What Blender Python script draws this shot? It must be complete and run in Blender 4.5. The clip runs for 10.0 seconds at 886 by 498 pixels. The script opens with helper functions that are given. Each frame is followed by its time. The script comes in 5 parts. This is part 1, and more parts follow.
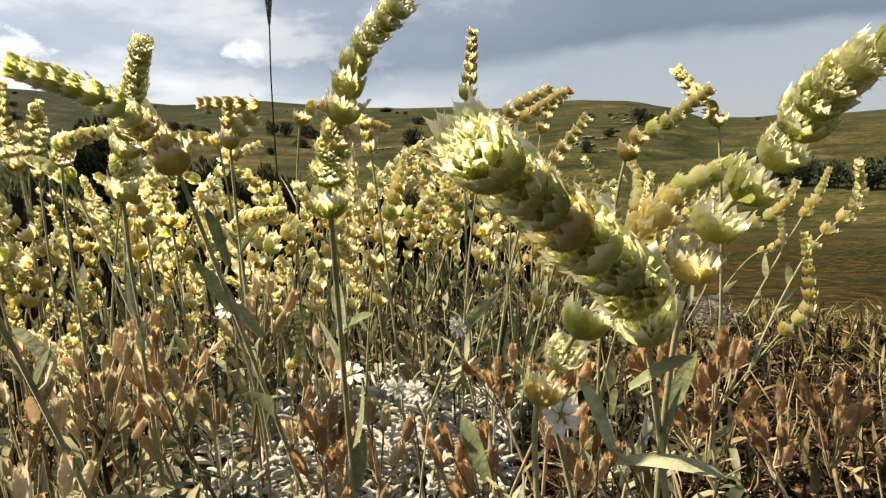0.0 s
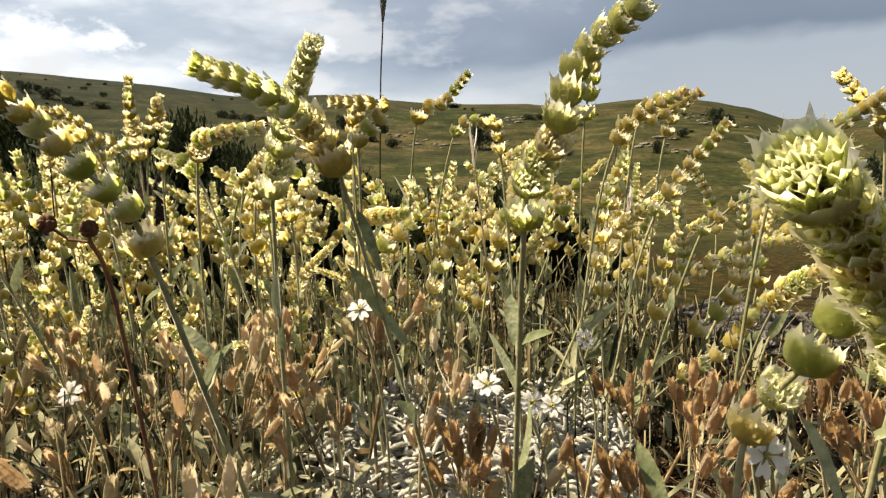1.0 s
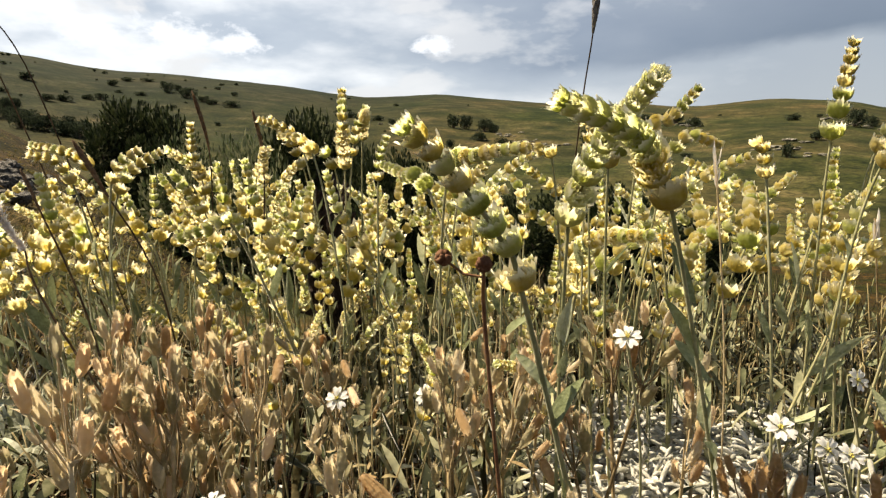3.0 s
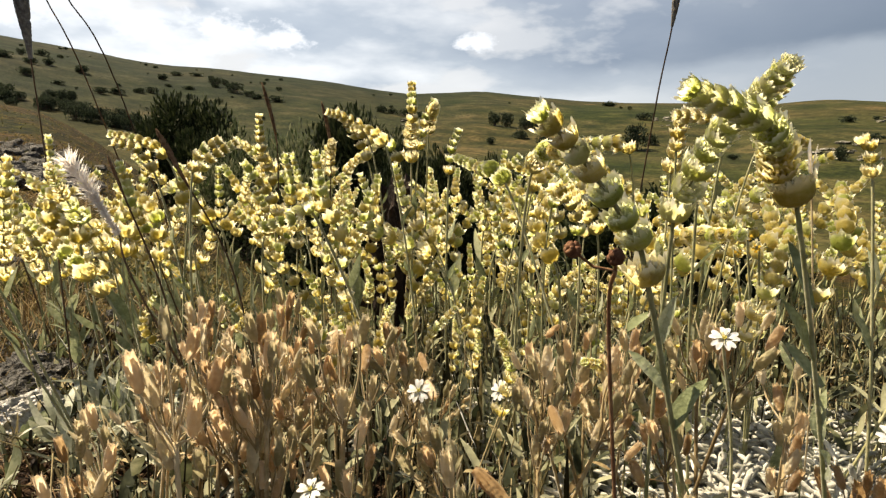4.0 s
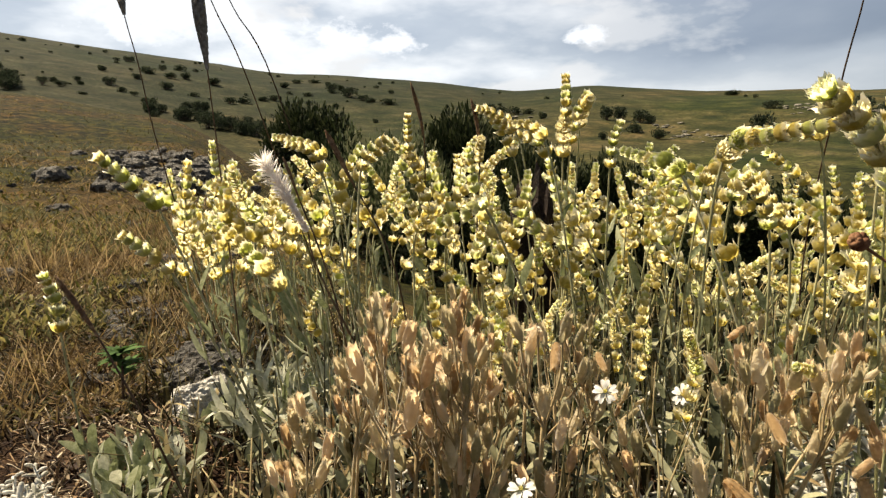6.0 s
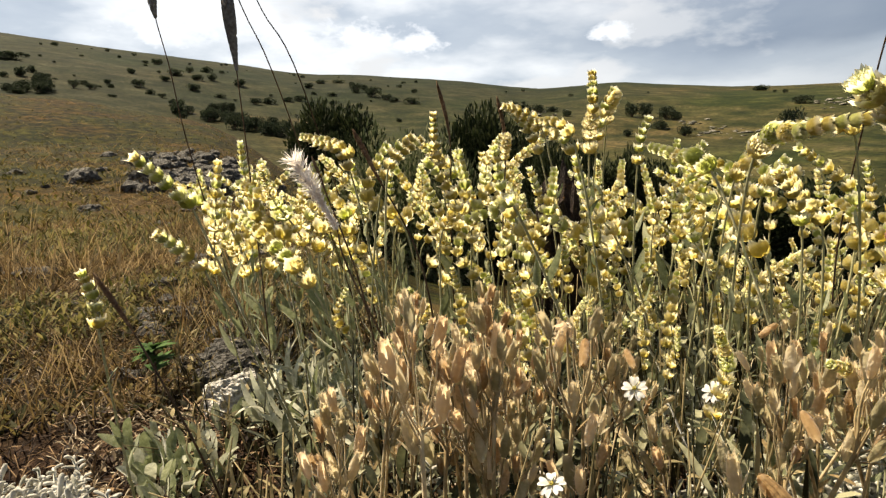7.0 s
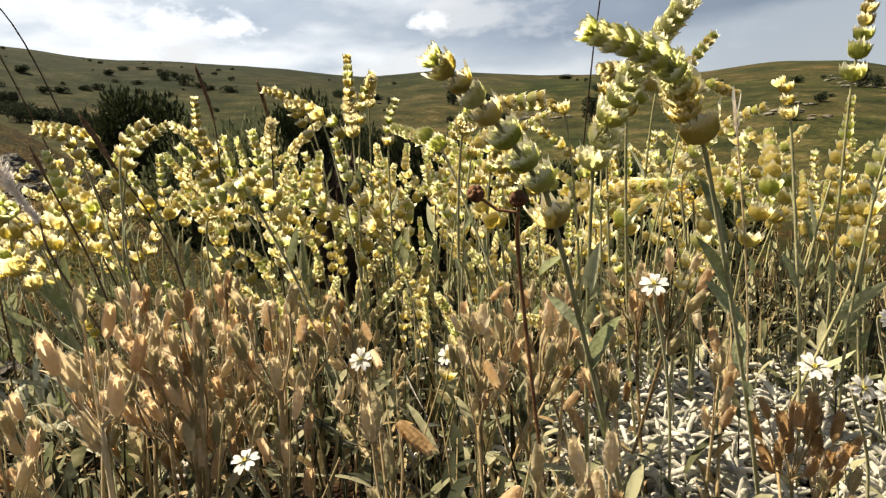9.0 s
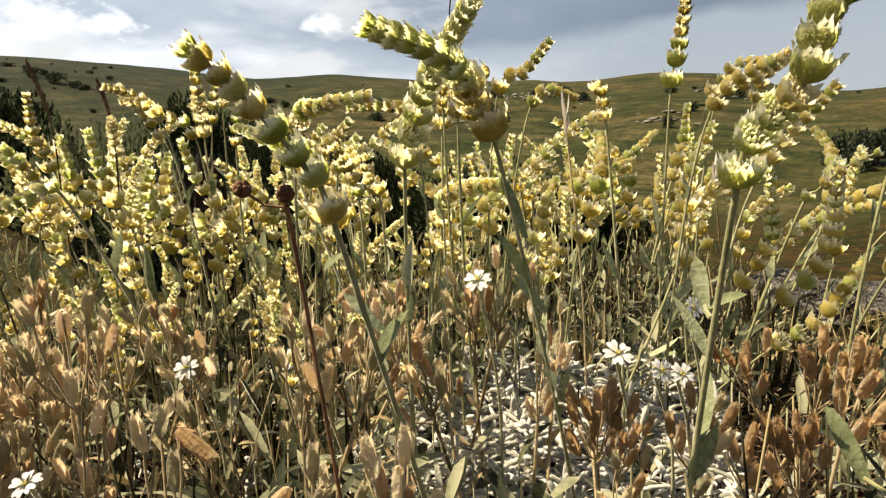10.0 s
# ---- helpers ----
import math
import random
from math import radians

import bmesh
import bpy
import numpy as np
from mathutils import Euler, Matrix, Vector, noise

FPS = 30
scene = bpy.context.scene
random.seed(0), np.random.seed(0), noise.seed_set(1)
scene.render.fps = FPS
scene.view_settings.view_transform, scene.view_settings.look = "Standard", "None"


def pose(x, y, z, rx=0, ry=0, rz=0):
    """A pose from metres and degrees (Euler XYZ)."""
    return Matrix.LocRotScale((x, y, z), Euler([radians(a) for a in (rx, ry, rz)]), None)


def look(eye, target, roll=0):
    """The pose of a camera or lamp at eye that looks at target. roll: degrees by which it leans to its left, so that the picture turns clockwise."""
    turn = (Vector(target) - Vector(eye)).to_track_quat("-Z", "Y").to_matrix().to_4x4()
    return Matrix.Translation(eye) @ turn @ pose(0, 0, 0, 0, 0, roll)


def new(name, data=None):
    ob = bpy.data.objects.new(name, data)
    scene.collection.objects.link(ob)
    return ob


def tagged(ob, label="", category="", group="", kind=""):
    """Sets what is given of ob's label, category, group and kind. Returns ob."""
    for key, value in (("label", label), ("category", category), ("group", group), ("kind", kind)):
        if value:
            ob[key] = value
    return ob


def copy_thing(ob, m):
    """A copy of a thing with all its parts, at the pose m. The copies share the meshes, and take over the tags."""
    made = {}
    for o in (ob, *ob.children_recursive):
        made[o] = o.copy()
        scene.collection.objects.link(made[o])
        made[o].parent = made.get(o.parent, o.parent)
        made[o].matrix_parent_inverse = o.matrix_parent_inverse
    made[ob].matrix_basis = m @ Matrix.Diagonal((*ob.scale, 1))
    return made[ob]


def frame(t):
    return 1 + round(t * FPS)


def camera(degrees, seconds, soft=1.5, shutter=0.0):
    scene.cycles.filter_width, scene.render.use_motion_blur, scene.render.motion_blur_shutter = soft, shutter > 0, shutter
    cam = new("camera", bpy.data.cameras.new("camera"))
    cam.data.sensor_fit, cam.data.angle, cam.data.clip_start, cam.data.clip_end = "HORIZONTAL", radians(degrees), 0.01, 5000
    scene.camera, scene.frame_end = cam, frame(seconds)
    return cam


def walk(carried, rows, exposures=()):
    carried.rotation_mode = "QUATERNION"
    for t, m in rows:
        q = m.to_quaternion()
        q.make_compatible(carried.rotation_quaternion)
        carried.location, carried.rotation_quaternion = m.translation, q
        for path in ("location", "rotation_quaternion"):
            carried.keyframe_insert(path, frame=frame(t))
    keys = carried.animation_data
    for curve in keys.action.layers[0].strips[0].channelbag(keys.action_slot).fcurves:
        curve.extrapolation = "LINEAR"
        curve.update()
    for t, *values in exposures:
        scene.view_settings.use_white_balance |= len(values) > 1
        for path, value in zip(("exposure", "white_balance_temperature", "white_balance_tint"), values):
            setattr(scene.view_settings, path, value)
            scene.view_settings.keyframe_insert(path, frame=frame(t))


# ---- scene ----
cam = camera(69.75, 10.0, soft=1.3)
# seconds, eye, target, roll
PATH = [
    (0, (0.0870, 0.0579, 0.2349), (-0.1930, 2.0243, 0.0008), -3.36),
    (0.5, (0.0636, 0.0633, 0.2381), (-0.3349, 2.0099, 0.0094), -2.43),
    (1, (0.0436, 0.0631, 0.2412), (-0.4287, 1.9921, 0.0047), -1.86),
    (1.5, (0.0141, 0.0624, 0.2475), (-0.5381, 1.9740, 0.0458), -1.50),
    (2, (-0.0039, 0.0594, 0.2533), (-0.6354, 1.9458, 0.0466), -1.63),
    (2.5, (-0.0242, 0.0485, 0.2563), (-0.7479, 1.9005, 0.0410), -1.52),
    (4, (-0.0725, 0.0303, 0.2535), (-0.9644, 1.8044, 0.0144), 0.35),
    (4.5, (-0.0787, 0.0280, 0.2477), (-1.0775, 1.7498, 0.0532), -0.87),
    (5, (-0.0864, 0.0221, 0.2496), (-1.1642, 1.6937, 0.0394), -1.10),
    (5.5, (-0.1034, 0.0194, 0.2474), (-1.2315, 1.6560, 0.0260), 0.23),
    (6, (-0.1140, 0.0138, 0.2512), (-1.2969, 1.6081, 0.0082), -0.92),
    (7.5, (-0.1146, 0.0097, 0.2489), (-1.3633, 1.5527, 0.0038), -1.15),
    (8, (-0.1029, 0.0209, 0.2421), (-1.2351, 1.6474, -0.0275), -1.40),
    (8.5, (-0.0808, 0.0408, 0.2408), (-1.0421, 1.7793, 0.0088), -1.05),
    (9, (-0.0546, 0.0388, 0.2429), (-0.8514, 1.8486, -0.0566), -2.96),
    (9.5, (-0.0341, 0.0464, 0.2401), (-0.6242, 1.9294, -0.0857), -1.79),
    (10, (-0.0168, 0.0532, 0.2377), (-0.5164, 1.9662, -0.0635), -2.81),
]
walk(cam, [(t, look(e, g, roll)) for t, e, g, roll in PATH], exposures=[(0.0, 1.0), (10.0, 1.0)])

# ---- world, sun ----
SUN_AZ, SUN_EL = 100.0, 57.0   # degrees: to the left of +y, above the horizon
world = bpy.data.worlds.new("sky")
scene.world = world
world.use_nodes = True
nt = world.node_tree
nt.nodes.clear()
sky = nt.nodes.new("ShaderNodeTexSky")
sky.sky_type, sky.sun_disc = "NISHITA", False
sky.sun_elevation, sky.sun_rotation = radians(SUN_EL), radians(-SUN_AZ)
coord = nt.nodes.new("ShaderNodeTexCoord")


def cloud_noise(scale, stretch, detail, rough, shift):
    m = nt.nodes.new("ShaderNodeMapping")
    m.inputs["Scale"].default_value = (1, 1, stretch)
    m.inputs["Location"].default_value = shift
    nt.links.new(coord.outputs["Generated"], m.inputs["Vector"])
    n = nt.nodes.new("ShaderNodeTexNoise")
    n.inputs["Scale"].default_value, n.inputs["Detail"].default_value, n.inputs["Roughness"].default_value = scale, detail, rough
    nt.links.new(m.outputs["Vector"], n.inputs["Vector"])
    return n.outputs["Fac"]


def wramp(fac, *stops):
    r = nt.nodes.new("ShaderNodeValToRGB")
    while len(r.color_ramp.elements) < len(stops):
        r.color_ramp.elements.new(0.5)
    for e, (p, c) in zip(r.color_ramp.elements, stops):
        e.position, e.color = p, (*c, 1)
    nt.links.new(fac, r.inputs["Fac"])
    return r.outputs["Color"]


def wmix(fac, a, b, blend="MIX"):
    m = nt.nodes.new("ShaderNodeMix")
    m.data_type, m.blend_type = "RGBA", blend
    for sock, v in ((m.inputs["Factor"], fac), (m.inputs["A"], a), (m.inputs["B"], b)):
        if isinstance(v, (int, float)):
            sock.default_value = v
        elif isinstance(v, tuple):
            sock.default_value = (*v, 1)
        else:
            nt.links.new(v, sock)
    return m.outputs["Result"]


# small bright heaps: azimuth, height, half width, half height in degrees
CLOUDS = ((51.5, 11.0, 2.8, 0.95), (45.0, 11.4, 3.8, 1.45), (40.4, 11.0, 1.9, 1.0), (24.0, 11.1, 1.75, 0.7), (61.0, 11.8, 4.0, 1.5))
# a layered deck of grey cloud, dark above and light below, with white heaps on the sun's side
split = nt.nodes.new("ShaderNodeSeparateXYZ")
nt.links.new(coord.outputs["Generated"], split.inputs["Vector"])
wave = nt.nodes.new("ShaderNodeMath")
wave.operation = "MULTIPLY_ADD"
nt.links.new(cloud_noise(2.4, 2.2, 6, 0.55, (0.9, 0.2, 0.35)), wave.inputs[0])
wave.inputs[1].default_value = 0.13
nt.links.new(split.outputs["Z"], wave.inputs[2])
deck = wramp(wave.outputs[0], (0.15, (0.62, 0.67, 0.72)), (0.213, (0.58, 0.64, 0.71)), (0.236, (0.28, 0.34, 0.43)), (0.30, (0.35, 0.41, 0.51)), (0.42, (0.49, 0.55, 0.64)), (0.60, (0.36, 0.42, 0.50)), (0.95, (0.30, 0.35, 0.42)))
soft = wramp(cloud_noise(2.6, 3.0, 6, 0.52, (2.1, 0.4, 0.2)), (0.34, (0.50, 0.59, 0.73)), (0.5, (0.77, 0.85, 0.95)), (0.62, (1.40, 1.42, 1.43)))
heap = wramp(cloud_noise(4.2, 2.4, 7, 0.5, (0.3, 1.7, 0.1)), (0.55, (0, 0, 0)), (0.60, (1, 1, 1)))
side = nt.nodes.new("ShaderNodeMapRange")
side.inputs["From Min"].default_value, side.inputs["From Max"].default_value = 0.12, -0.62
nt.links.new(split.outputs["X"], side.inputs["Value"])
heap = wmix(side.outputs["Result"], (0.0, 0.0, 0.0), heap)
deck = wmix(side.outputs["Result"], deck, soft)


def cumulus(azimuth, height, half_width, half_height):
    """A small white heap of cloud with a ragged edge; 1 inside, 0 outside."""
    a, e = radians(azimuth), radians(height)
    c = (-math.sin(a) * math.cos(e), math.cos(a) * math.cos(e), math.sin(e))
    off = nt.nodes.new("ShaderNodeVectorMath")
    off.operation = "SUBTRACT"
    nt.links.new(coord.outputs["Generated"], off.inputs[0])
    off.inputs[1].default_value = c
    flat = nt.nodes.new("ShaderNodeVectorMath")
    flat.operation = "MULTIPLY"
    nt.links.new(off.outputs["Vector"], flat.inputs[0])
    w, h = radians(half_width), radians(half_height)
    flat.inputs[1].default_value = (1 / w, 1 / w, 1 / h)
    far = nt.nodes.new("ShaderNodeVectorMath")
    far.operation = "LENGTH"
    nt.links.new(flat.outputs["Vector"], far.inputs[0])
    rough = nt.nodes.new("ShaderNodeMath")
    rough.operation = "MULTIPLY_ADD"
    nt.links.new(ragged, rough.inputs[0])
    rough.inputs[1].default_value = 3.4
    nt.links.new(far.outputs["Value"], rough.inputs[2])
    edge = nt.nodes.new("ShaderNodeMapRange")
    edge.inputs["From Min"].default_value, edge.inputs["From Max"].default_value = 2.15, 2.75
    edge.inputs["To Min"].default_value, edge.inputs["To Max"].default_value = 1.0, 0.0
    nt.links.new(rough.outputs[0], edge.inputs["Value"])
    return edge.outputs["Result"]


ragged = cloud_noise(30, 1.7, 7, 0.62, (0.2, 0.7, 0.1))
puffs = None
for azimuth, height, half_width, half_height in CLOUDS:
    one = cumulus(azimuth, height, half_width, half_height)
    puffs = one if puffs is None else wmix(1.0, puffs, one, "LIGHTEN")
# unseen sky overhead is dimmed, added only to weaken the fill light
above = nt.nodes.new("ShaderNodeMapRange")
above.inputs["From Min"].default_value, above.inputs["From Max"].default_value = 0.35, 0.95
above.inputs["To Min"].default_value, above.inputs["To Max"].default_value = 1.0, 0.55
nt.links.new(split.outputs["Z"], above.inputs["Value"])
cloudy = wmix(puffs, wmix(heap, deck, (1.15, 1.15, 1.15)), (1.34, 1.37, 1.41))
cloudy = wmix(1.0, cloudy, above.outputs["Result"], "MULTIPLY")
clear = wmix(1.0, sky.outputs["Color"], (0.10, 0.10, 0.10), "MULTIPLY")
both = wmix(0.86, clear, cloudy)
back = nt.nodes.new("ShaderNodeBackground")
back.inputs["Strength"].default_value = 0.43
nt.links.new(both, back.inputs["Color"])
wout = nt.nodes.new("ShaderNodeOutputWorld")
nt.links.new(back.outputs["Background"], wout.inputs["Surface"])

sun = new("sun", bpy.data.lights.new("sun", "SUN"))
sun.data.energy, sun.data.angle, sun.data.color = 5.6, radians(0.6), (1.0, 0.84, 0.60)
az, el = radians(SUN_AZ), radians(SUN_EL)
sun.matrix_world = look((-math.sin(az) * math.cos(el) * 50, math.cos(az) * math.cos(el) * 50, math.sin(el) * 50), (0, 0, 0))

# ---- materials ----


def material(name, colours, rough=0.8, translucent=0.0, scale=60.0, bump=0.3, source="object", sheen=0.0, spots=None, fine=4.0, var=0.0, tip=None):
    """Procedural surface: two scales of noise over a ramp of colours, shifted piece by piece."""
    m = bpy.data.materials.new(name)
    m.use_nodes = True
    t = m.node_tree
    p = t.nodes["Principled BSDF"]
    tc = t.nodes.new("ShaderNodeTexCoord")
    n1 = t.nodes.new("ShaderNodeTexNoise")
    n1.inputs["Scale"].default_value, n1.inputs["Detail"].default_value = scale, 4
    n2 = t.nodes.new("ShaderNodeTexNoise")
    n2.inputs["Scale"].default_value, n2.inputs["Detail"].default_value = scale * fine, 3
    t.links.new(tc.outputs["Object"], n1.inputs["Vector"])
    t.links.new(tc.outputs["Object"], n2.inputs["Vector"])
    add = t.nodes.new("ShaderNodeMath")
    add.operation = "MULTIPLY_ADD"
    t.links.new(n2.outputs["Fac"], add.inputs[0])
    add.inputs[1].default_value = 0.35
    t.links.new(n1.outputs["Fac"], add.inputs[2])
    shift = t.nodes.new("ShaderNodeMath")
    shift.operation = "MULTIPLY_ADD"
    if source == "island":
        r = t.nodes.new("ShaderNodeNewGeometry").outputs["Random Per Island"]
    else:
        r = t.nodes.new("ShaderNodeObjectInfo").outputs["Random"]
    t.links.new(r, shift.inputs[0])
    shift.inputs[1].default_value = var
    t.links.new(add.outputs[0], shift.inputs[2])
    off = t.nodes.new("ShaderNodeMath")
    off.operation = "SUBTRACT"
    t.links.new(shift.outputs[0], off.inputs[0])
    off.inputs[1].default_value = 0.175 + var / 2
    ramp = t.nodes.new("ShaderNodeValToRGB")
    while len(ramp.color_ramp.elements) < len(colours):
        ramp.color_ramp.elements.new(0.5)
    k = len(colours) - 1
    for i, (e, c) in enumerate(zip(ramp.color_ramp.elements, colours)):
        e.position, e.color = 0.22 + 0.56 * i / k, (*c, 1)
    t.links.new(off.outputs[0], ramp.inputs["Fac"])
    colour = ramp.outputs["Color"]
    if spots:
        size, amount, tone = spots
        v = t.nodes.new("ShaderNodeTexNoise")
        v.inputs["Scale"].default_value, v.inputs["Detail"].default_value = size, 5
        t.links.new(tc.outputs["Object"], v.inputs["Vector"])
        mr = t.nodes.new("ShaderNodeMapRange")
        mr.inputs["From Min"].default_value, mr.inputs["From Max"].default_value = 1 - amount - 0.06, 1 - amount + 0.06
        t.links.new(v.outputs["Fac"], mr.inputs["Value"])
        mx = t.nodes.new("ShaderNodeMix")
        mx.data_type = "RGBA"
        t.links.new(mr.outputs["Result"], mx.inputs["Factor"])
        t.links.new(colour, mx.inputs["A"])
        mx.inputs["B"].default_value = (*tone, 1)
        colour = mx.outputs["Result"]
    if tip:
        z0, z1, tone = tip
        sp = t.nodes.new("ShaderNodeSeparateXYZ")
        t.links.new(tc.outputs["Object"], sp.inputs["Vector"])
        mr = t.nodes.new("ShaderNodeMapRange")
        mr.inputs["From Min"].default_value, mr.inputs["From Max"].default_value = z0, z1
        t.links.new(sp.outputs["Z"], mr.inputs["Value"])
        mx = t.nodes.new("ShaderNodeMix")
        mx.data_type = "RGBA"
        t.links.new(mr.outputs["Result"], mx.inputs["Factor"])
        t.links.new(colour, mx.inputs["A"])
        mx.inputs["B"].default_value = (*tone, 1)
        colour = mx.outputs["Result"]
    t.links.new(colour, p.inputs["Base Color"])
    p.inputs["Roughness"].default_value = rough
    p.inputs["Specular IOR Level"].default_value = 0.25
    if sheen:
        p.inputs["Sheen Weight"].default_value, p.inputs["Sheen Roughness"].default_value = sheen, 0.4
    if bump:
        b = t.nodes.new("ShaderNodeBump")
        b.inputs["Strength"].default_value, b.inputs["Distance"].default_value = bump, 0.25 / scale
        t.links.new(add.outputs[0], b.inputs["Height"])
        t.links.new(b.outputs["Normal"], p.inputs["Normal"])
    if translucent:
        tr = t.nodes.new("ShaderNodeBsdfTranslucent")
        t.links.new(colour, tr.inputs["Color"])
        mix = t.nodes.new("ShaderNodeMixShader")
        mix.inputs["Fac"].default_value = translucent
        t.links.new(p.outputs[0], mix.inputs[1])
        t.links.new(tr.outputs[0], mix.inputs[2])
        t.links.new(mix.outputs[0], t.nodes["Material Output"].inputs["Surface"])
    return m


M_WHORL = material("whorl_yellow", [(0.62, 0.535, 0.15), (0.735, 0.655, 0.26), (0.81, 0.745, 0.42)], tip=(0.02, 0.30, (0.91, 0.86, 0.69)), translucent=0.82, scale=2.2, bump=0.1, sheen=0.4, var=0.4)
M_WHORL_GREEN = material("whorl_green", [(0.56, 0.60, 0.17), (0.68, 0.70, 0.29), (0.78, 0.765, 0.45)], tip=(0.02, 0.30, (0.90, 0.875, 0.72)), translucent=0.82, scale=2.2, bump=0.1, sheen=0.4, var=0.4)
M_WHORL_BROWN = material("whorl_withered", [(0.42, 0.25, 0.07), (0.58, 0.43, 0.14), (0.70, 0.60, 0.26)], translucent=0.35, scale=2.5, bump=0.4, var=0.4)
M_STEM = material("downy_stem", [(0.21, 0.21, 0.09), (0.31, 0.30, 0.15), (0.43, 0.40, 0.24)], translucent=0.1, scale=90, sheen=0.4, var=0.3)
M_LEAF = material("sage_leaf", [(0.15, 0.175, 0.082), (0.26, 0.29, 0.155), (0.44, 0.46, 0.30)], translucent=0.3, scale=110, sheen=0.35, bump=0.5, var=0.5)
M_SILVERLEAF = material("silver_sage_leaf", [(0.24, 0.25, 0.17), (0.41, 0.42, 0.31), (0.64, 0.64, 0.52)], translucent=0.3, scale=110, sheen=0.4, bump=0.5, var=0.5)
M_CAPSULE = material("dry_capsule", [(0.46, 0.315, 0.155), (0.67, 0.50, 0.30), (0.81, 0.665, 0.45), (0.89, 0.78, 0.60)], tip=(0.8, 1.15, (0.72, 0.56, 0.35)), translucent=0.6, scale=1.6, bump=0.2, sheen=0.45, var=0.75)
M_CAPSULE_PALE = material("pale_capsule", [(0.40, 0.36, 0.21), (0.58, 0.51, 0.32), (0.74, 0.65, 0.45), (0.84, 0.75, 0.57)], tip=(0.8, 1.15, (0.76, 0.64, 0.44)), translucent=0.5, scale=1.6, bump=0.2, sheen=0.2, var=0.6)
M_CAPSULE_ORANGE = material("orange_capsule", [(0.36, 0.23, 0.10), (0.56, 0.39, 0.20), (0.70, 0.53, 0.31)], translucent=0.55, scale=1.6, bump=0.2, sheen=0.4, var=0.6)
M_STRAW = material("straw_stem", [(0.20, 0.14, 0.065), (0.44, 0.34, 0.18), (0.64, 0.53, 0.34)], translucent=0.3, scale=70, sheen=0.3, var=0.5)
M_FELT = material("silver_felt", [(0.26, 0.26, 0.21), (0.48, 0.47, 0.42), (0.70, 0.68, 0.62)], translucent=0.12, scale=120, sheen=0.6, bump=0.5, source="island", var=0.5)
M_PETAL = material("white_petal", [(0.80, 0.80, 0.80), (0.88, 0.88, 0.88)], translucent=0.4, scale=60, bump=0.15, rough=0.6)
M_ANTHER = material("yellow_anther", [(0.5, 0.42, 0.08), (0.7, 0.62, 0.15)], scale=400)
M_DARKSTEM = material("dark_grass_stem", [(0.035, 0.022, 0.015), (0.08, 0.05, 0.03), (0.14, 0.09, 0.05)], scale=90, var=0.3)
M_HEAD = material("grass_head", [(0.08, 0.076, 0.074), (0.18, 0.17, 0.165), (0.32, 0.30, 0.29)], scale=300, fine=3, translucent=0.1)
M_SPIKE = material("brown_seed_spike", [(0.07, 0.038, 0.022), (0.16, 0.095, 0.055), (0.30, 0.20, 0.12)], scale=300, fine=3, translucent=0.1)
M_PLUME = material("pale_plume", [(0.82, 0.74, 0.68), (0.90, 0.86, 0.82), (0.94, 0.92, 0.90)], translucent=0.75, scale=200)
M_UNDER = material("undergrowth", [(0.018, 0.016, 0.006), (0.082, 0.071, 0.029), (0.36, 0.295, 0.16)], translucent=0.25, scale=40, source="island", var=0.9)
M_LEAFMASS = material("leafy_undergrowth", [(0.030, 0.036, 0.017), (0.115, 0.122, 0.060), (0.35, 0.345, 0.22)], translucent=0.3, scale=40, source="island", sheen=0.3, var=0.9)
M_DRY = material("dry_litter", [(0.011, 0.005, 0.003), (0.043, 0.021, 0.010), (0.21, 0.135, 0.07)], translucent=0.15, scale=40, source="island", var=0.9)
M_TAWNY = material("tawny_grass", [(0.065, 0.040, 0.016), (0.17, 0.115, 0.046), (0.39, 0.285, 0.145)], translucent=0.4, scale=20, source="island", var=0.9)
M_GREENMASS = material("olive_herb", [(0.040, 0.044, 0.010), (0.105, 0.10, 0.028), (0.24, 0.205, 0.075)], translucent=0.4, scale=20, source="island", var=0.9)
M_TWIG = material("dead_twig", [(0.10, 0.074, 0.045), (0.27, 0.21, 0.14), (0.54, 0.45, 0.33)], translucent=0.15, scale=40, source="island", var=0.9)
M_HERB = material("low_herb", [(0.020, 0.022, 0.005), (0.068, 0.064, 0.015), (0.19, 0.15, 0.050)], translucent=0.35, scale=20, source="island", var=0.9)
M_DRYGRASS = material("dry_grass", [(0.030, 0.019, 0.007), (0.085, 0.056, 0.020), (0.25, 0.175, 0.075)], translucent=0.35, scale=20, source="island", var=0.9)
M_ROCK = material("limestone", [(0.06, 0.055, 0.05), (0.17, 0.16, 0.145), (0.42, 0.40, 0.37)], scale=3.5, bump=1.0, fine=6, spots=(7, 0.48, (0.045, 0.04, 0.034)))
M_STONE = material("pale_stone", [(0.42, 0.40, 0.37), (0.58, 0.56, 0.52), (0.72, 0.70, 0.66)], scale=3.0, bump=0.7, fine=6, spots=(7, 0.30, (0.25, 0.24, 0.21)))
M_DARKROCK = material("dark_boulder", [(0.018, 0.012, 0.010), (0.05, 0.032, 0.026), (0.10, 0.07, 0.06)], scale=24, bump=0.9, fine=4)
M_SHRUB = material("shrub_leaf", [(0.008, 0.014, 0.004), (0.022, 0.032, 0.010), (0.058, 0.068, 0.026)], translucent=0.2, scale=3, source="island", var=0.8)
# leaves of distant shrubs, lighter and bluer to carry haze in their colour
M_SHRUB_FAR = material("shrub_leaf_hazed", [(0.010, 0.017, 0.009), (0.028, 0.041, 0.021), (0.068, 0.082, 0.044)], translucent=0.2, scale=3, source="island", var=0.8)
